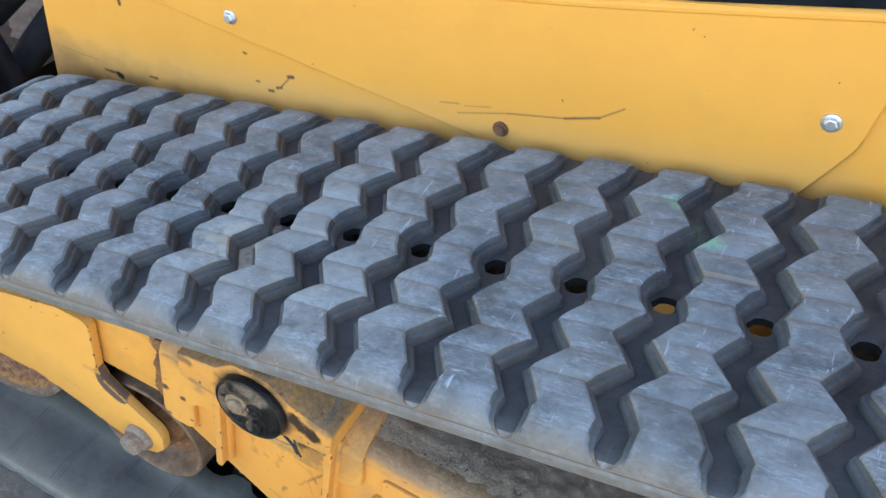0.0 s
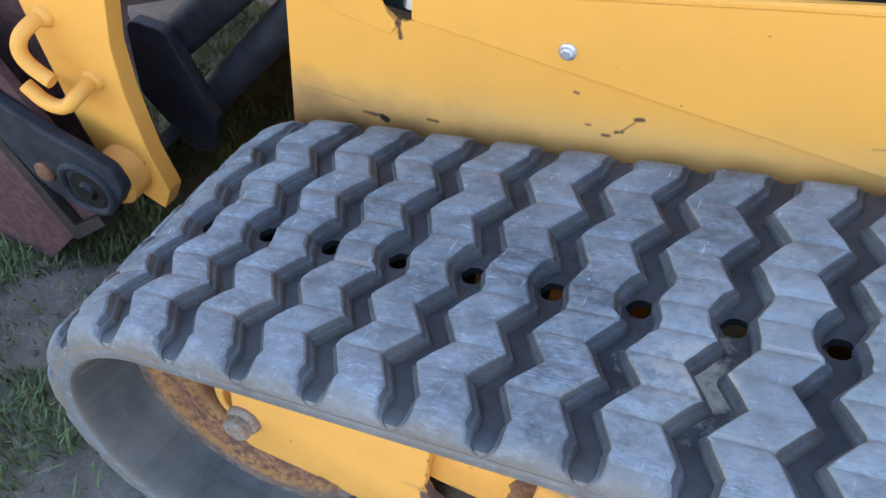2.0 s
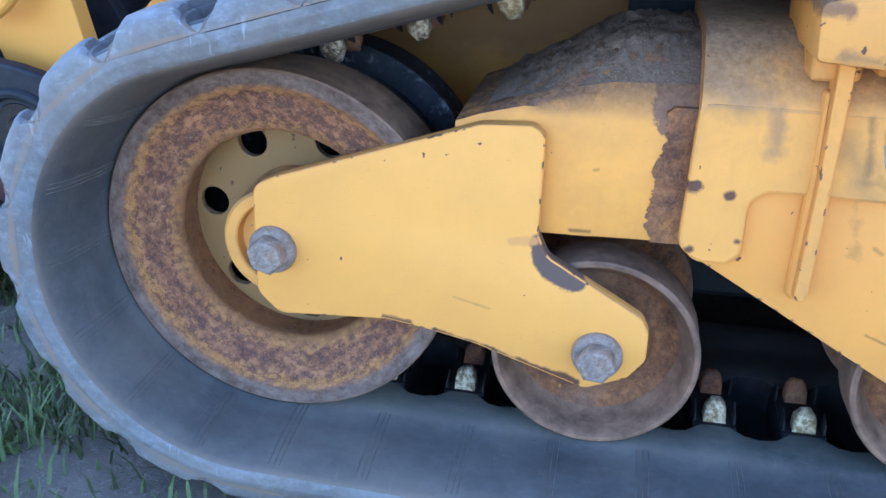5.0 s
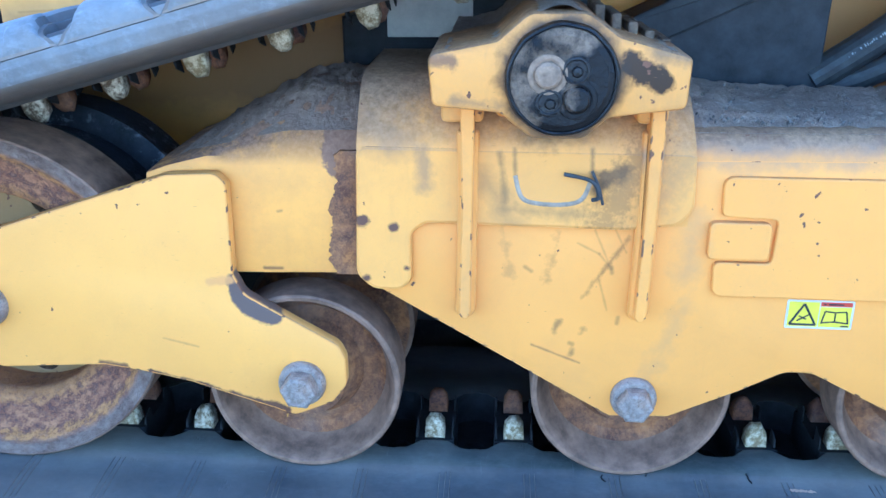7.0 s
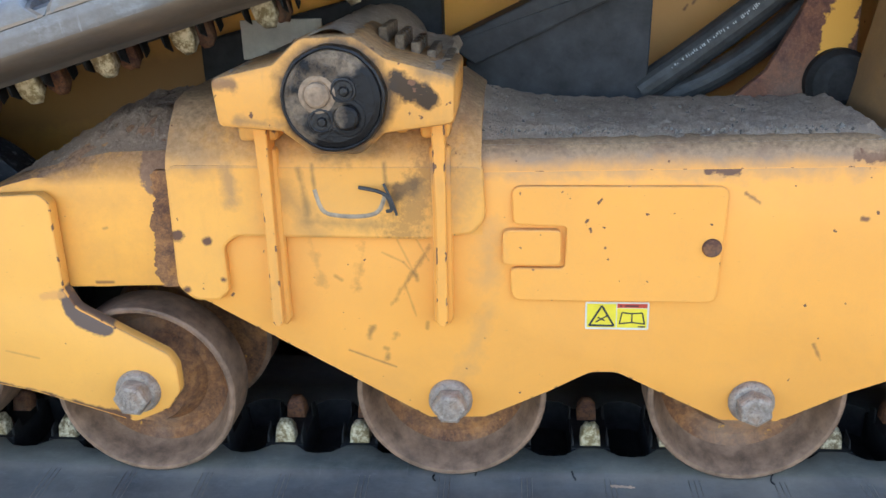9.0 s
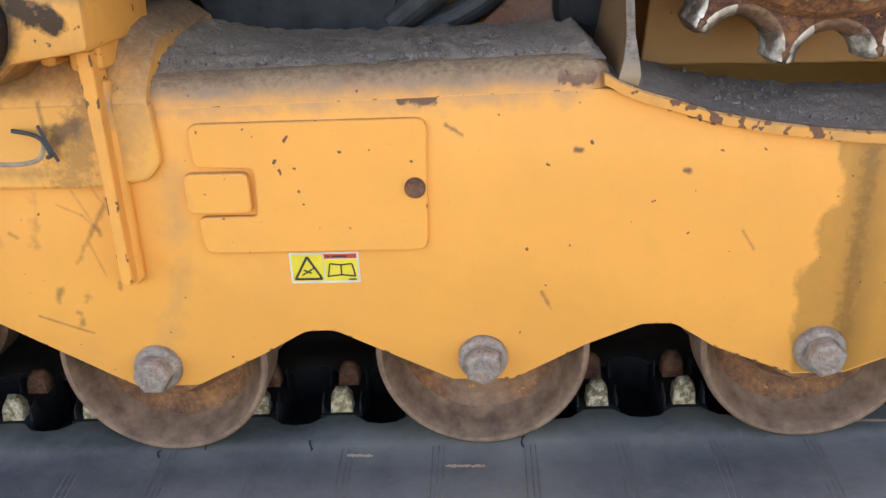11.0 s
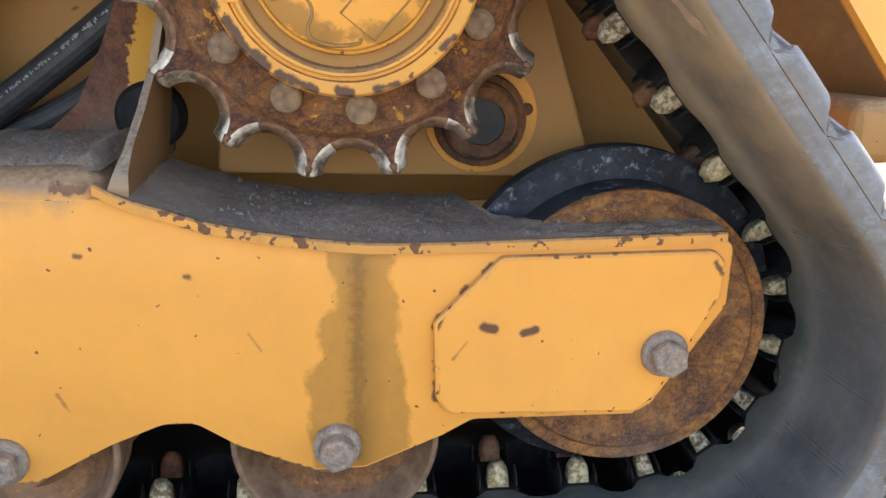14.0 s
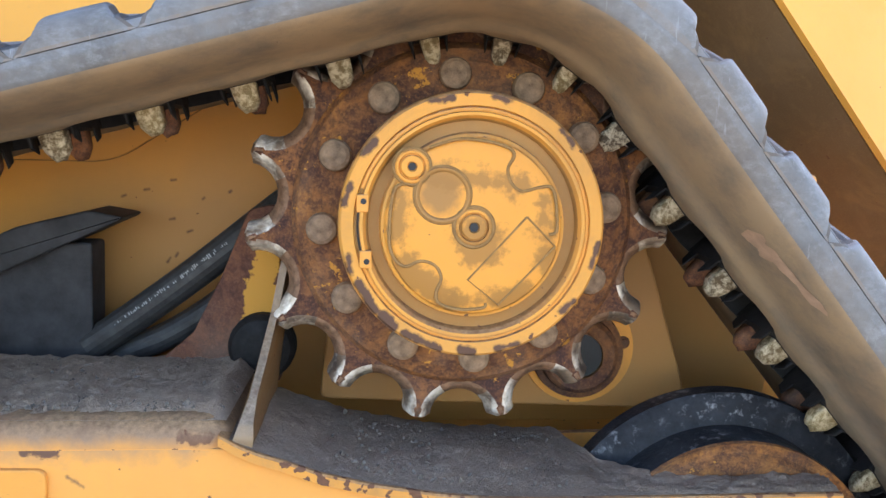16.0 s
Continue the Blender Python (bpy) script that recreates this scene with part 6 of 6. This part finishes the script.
part("bracket_flange", plate(rounded([(-0.01, 0.575), (0.03, 0.545), (0.265, 0.652), (0.318, 0.676), (0.270, 0.684), (0.18, 0.662)], 0.004), 0.262, 0.350, 0.003), bracket_black, bracket)
hose = part("hydraulic_hose", tube([(0.255, 0.300, 0.500), (0.33, 0.300, 0.552), (0.41, 0.302, 0.612), (0.50, 0.306, 0.684), (0.60, 0.312, 0.76)], 0.0215, 18), black_rubber, loader, "black hydraulic hose with worn white print")
part("hydraulic_hose", tube([(0.265, 0.325, 0.478), (0.35, 0.325, 0.510), (0.43, 0.330, 0.562), (0.50, 0.335, 0.63), (0.58, 0.34, 0.72)], 0.019, 18), black_rubber, loader, "black hydraulic hose")
rnd = random.Random(4)
for k in range(64):
    t = 0.16 + 0.62 * k / 64
    if rnd.random() < 0.22:
        continue
    x, z = 0.255 + (0.50 - 0.255) * t, 0.500 + (0.684 - 0.500) * t
    part("print_bar", box(-0.0005 - 0.0009 * rnd.random(), 0.0006, -0.0217, -0.0212, -0.003 + 0.003 * rnd.random(), 0.0005 + 0.003 * rnd.random(), 0.0), faded_print, hose).matrix_basis = Matrix.Translation((x, 0.301, z + 0.004)) @ Matrix.Rotation(radians(-36), 4, "Y")
# plain black plate filling the recess behind the front sleeve
dark = part("recess_plate", plate([(-0.380, 0.44), (-0.02, 0.44), (-0.02, 0.66), (-0.380, 0.575)], 0.355, 0.405, 0.004), black_paint, loader, "black plate in the recess behind the front sleeve")
part("blank_label", box(-0.315, -0.195, 0.351, 0.356, 0.548, 0.604, 0.001), white_label, dark, "dirty blank white label")
part("stray_wire", tube([(-0.60, 0.402, 0.56), (-0.575, 0.395, 0.55), (-0.55, 0.392, 0.556), (-0.535, 0.392, 0.562)], 0.0022, 8), black_rubber, loader)
part("stray_wire", tube([(-0.53, 0.398, 0.585), (-0.50, 0.395, 0.58), (-0.49, 0.395, 0.565), (-0.488, 0.396, 0.548)], 0.0026, 8), black_rubber, loader)

# ---------------------------------------------------------------- loader arm and bucket in front
arm2 = [(-1.349, 0.74), (-1.352, 0.636), (-1.312, 0.457), (-1.293, 0.395), (-1.274, 0.347), (-1.200, 0.283, 0.01), (-1.138, 0.262, 0.004), (-1.118, 0.314, 0.01), (-1.148, 0.392, 0.1), (-1.171, 0.510, 0.1), (-1.176, 0.600, 0.1), (-1.164, 0.684, 0.1), (-1.137, 0.774, 0.1), (-1.04, 0.93), (-1.28, 1.02)]
lift = part("loader_arm", plate(rounded(arm2, 0.03), 0.310, 0.345, 0.002), paint_clean, loader, "yellow loader arm plate with two hose hooks")
part("hose_hook", tube([(-1.302, 0.315, 0.618), (-1.304, 0.285, 0.617), (-1.310, 0.262, 0.604), (-1.313, 0.254, 0.580), (-1.300, 0.254, 0.557), (-1.260, 0.254, 0.540)], 0.0130, 14), paint_clean, lift, "bent yellow rod hook")
part("hose_hook", tube([(-1.230, 0.315, 0.521), (-1.227, 0.286, 0.521), (-1.228, 0.264, 0.516), (-1.242, 0.255, 0.499), (-1.267, 0.254, 0.487), (-1.298, 0.254, 0.490), (-1.327, 0.254, 0.509)], 0.0130, 14), paint_clean, lift, "bent yellow rod hook")
for x, z in ((-1.302, 0.618), (-1.230, 0.521)):
    part("weld", lathe([(0.012, 0.296), (0.018, 0.303), (0.021, 0.311)], x, z, 20), paint_clean, lift)
part("pin_boss", lathe([(0.0, 0.262), (0.046, 0.262), (0.050, 0.268), (0.050, 0.312)], -1.205, 0.335, 36), paint_arm, lift)
for p, q, r in (((-1.265, 0.56, 0.445), (-0.93, 0.60, 0.80), 0.040), ((-1.200, 0.56, 0.330), (-0.86, 0.60, 0.76), 0.036)):
    c = part("tilt_cylinder", tube([p, q], r, 24, False), black_paint, lift, "black hydraulic cylinder")
part("cylinder_ear", plate(rounded([(-1.33, 0.50), (-1.24, 0.50), (-1.15, 0.33), (-1.16, 0.25), (-1.22, 0.22), (-1.33, 0.33)], 0.03), 0.50, 0.53, 0.004), black_paint, lift)

# unseen boom pieces and far plate, added to shade the ground in front
part("shade_tube", box(-1.30, -0.72, 0.35, 1.75, 1.42, 1.62, 0.03), paint_clean, lift)
part("far_shade_plate", plate([(-3.40, -0.03), (-0.75, -0.03), (-0.60, 1.50), (-1.50, 1.62), (-3.40, 1.40)], 1.70, 1.735, 0.003), paint_clean, lift)
part("shade_boom", plate([(-1.30, 0.99), (-1.04, 0.92), (-0.55, 1.45), (1.2, 1.95), (1.2, 2.15), (-0.75, 1.66)], 0.312, 0.344, 0.003), paint_clean, lift)

bucket = new("bucket")
tagged(bucket, "dark rusty steel bucket lowered onto the soil", "bucket")
dark_steel = make_plain("dark bucket steel", (0.027, 0.019, 0.016), 0.65, 0.1, 0.7, 20, 0.6, 0.3)
bucket_rust = make_rust("dark rusted bucket", 0.0, 0.8, 0.8, 0.42, (), 0.12)
part("side_wall", plate([(-1.225, 0.275), (-1.32, 0.160), (-1.465, -0.020), (-1.95, -0.020), (-1.95, 0.62), (-1.45, 0.58)], 0.262, 0.282, 0.002), bucket_rust, bucket)
part("side_plate", plate(rounded([(-1.22, 0.26), (-1.24, 0.45), (-1.30, 0.68), (-1.62, 0.82), (-1.95, 0.82), (-1.95, -0.02), (-1.465, -0.02), (-1.32, 0.15)], 0.02), 0.362, 0.382, 0.003), bucket_rust, bucket)
part("back_wall", plate([(-1.235, 0.270), (-1.47, -0.018), (-1.50, -0.018), (-1.265, 0.275)], 0.283, 1.75, 0.002), dark_steel, bucket)
part("floor_plate", box(-2.6, -1.49, 0.283, 1.75, -0.022, -0.008, 0.002), dark_steel, bucket)
ear = part("bucket_ear", plate(rounded([(-1.56, 0.64), (-1.47, 0.52), (-1.40, 0.462), (-1.30, 0.432), (-1.223, 0.418), (-1.168, 0.402), (-1.148, 0.362), (-1.172, 0.315), (-1.217, 0.284), (-1.262, 0.270), (-1.312, 0.272), (-1.358, 0.292), (-1.44, 0.39), (-1.56, 0.55)], 0.025), 0.235, 0.262, 0.006), black_paint, bucket, "black bucket ear with a pin")
part("ear_rim", tube([(-1.286, 0.236, 0.312), (-1.284, 0.235, 0.353), (-1.246, 0.235, 0.378), (-1.200, 0.235, 0.368), (-1.178, 0.235, 0.335), (-1.192, 0.235, 0.297), (-1.228, 0.235, 0.281), (-1.271, 0.235, 0.283), (-1.286, 0.236, 0.312)], 0.0085, 10), black_paint, ear, "raised black rim round the pin")
part("pin", lathe([(0, 0.226), (0.015, 0.226), (0.018, 0.230), (0.020, 0.234), (0.038, 0.2335), (0.040, 0.236), (0.040, 0.30)], -1.234, 0.326, 28), wet_grease, ear)
part("link_bolt", lathe([(0, 0.226), (0.016, 0.226), (0.021, 0.230), (0.021, 0.24)], -1.328, 0.330, 20), rust, ear)
part("wear_strap", plate(rounded([(-1.46, 0.36), (-1.44, 0.38), (-1.31, 0.19), (-1.235, 0.255), (-1.225, 0.235), (-1.32, 0.145)], 0.008), 0.240, 0.262, 0.002), dark_steel, bucket)

# ---------------------------------------------------------------- grass and stones on the soil
rnd = random.Random(7)


def blades(count, spread, tall, seed):
    verts, faces = [], []
    r = random.Random(seed)
    for _ in range(count):
        x, y = spread(r)
        h, a, lean = tall * r.uniform(0.35, 1.1), r.uniform(0, 6.28), r.uniform(0.2, 1.2)
        w = r.uniform(0.0014, 0.0030)
        dx, dy = math.cos(a), math.sin(a)
        z = GROUND + 0.022 * noise.noise((x * 2.1, y * 2.1, 0)) + 0.012 * noise.noise((x * 9, y * 9, 3)) - 0.004
        base = len(verts)
        for f, ww in ((0.0, 1.0), (0.55, 0.8)):
            px, py, pz = x + dx * lean * h * f * f, y + dy * lean * h * f * f, z + h * f
            verts += [(px - dy * w * ww, py + dx * w * ww, pz), (px + dy * w * ww, py - dx * w * ww, pz)]
        verts.append((x + dx * lean * h, y + dy * lean * h, z + h * 0.95))
        faces += [(base, base + 1, base + 3, base + 2), (base + 2, base + 3, base + 4)]
    me = bpy.data.meshes.new("grass")
    me.from_pydata(verts, [], faces)
    return me


def front_patch(r):
    while True:
        x, y = r.uniform(-1.75, -0.80), r.uniform(-0.65, 1.3)
        if noise.noise((x * 3, y * 3, 9)) > -0.05 or r.random() < 0.12:
            return x, y


def rear_patch(r):
    while True:
        x, y = r.uniform(1.15, 2.2), r.uniform(-0.9, 1.2)
        if noise.noise((x * 3, y * 3, 2)) > -0.2 or r.random() < 0.2:
            return x, y


for me, mat, label in ((blades(16000, front_patch, 0.055, 1), straw, "thin green grass tufts on the soil"), (blades(10000, rear_patch, 0.030, 2), make_plain("dry grass", (0.62, 0.54, 0.31), 0.7, 0.0, 0.4, 8, 0.0), "dry straw-coloured grass")):
    me.materials.append(mat)
    tagged(new("grass", me), label, "grass", kind="stuff")
bm = bmesh.new()
for _ in range(420):
    x, y = (rnd.uniform(-1.7, -0.85), rnd.uniform(-0.6, 0.6)) if rnd.random() < 0.6 else (rnd.uniform(1.2, 2.0), rnd.uniform(-0.8, 0.8))
    size = rnd.uniform(0.003, 0.011)
    z = GROUND + 0.022 * noise.noise((x * 2.1, y * 2.1, 0)) + 0.012 * noise.noise((x * 9, y * 9, 3))
    got = bmesh.ops.create_icosphere(bm, subdivisions=1, radius=size)
    for v in got["verts"]:
        v.co = Vector((x, y, z)) + v.co * rnd.uniform(0.7, 1.2)
tagged(part("pebbles", bm, soil, None), "small soil clods and pebbles", "pebbles", kind="stuff")
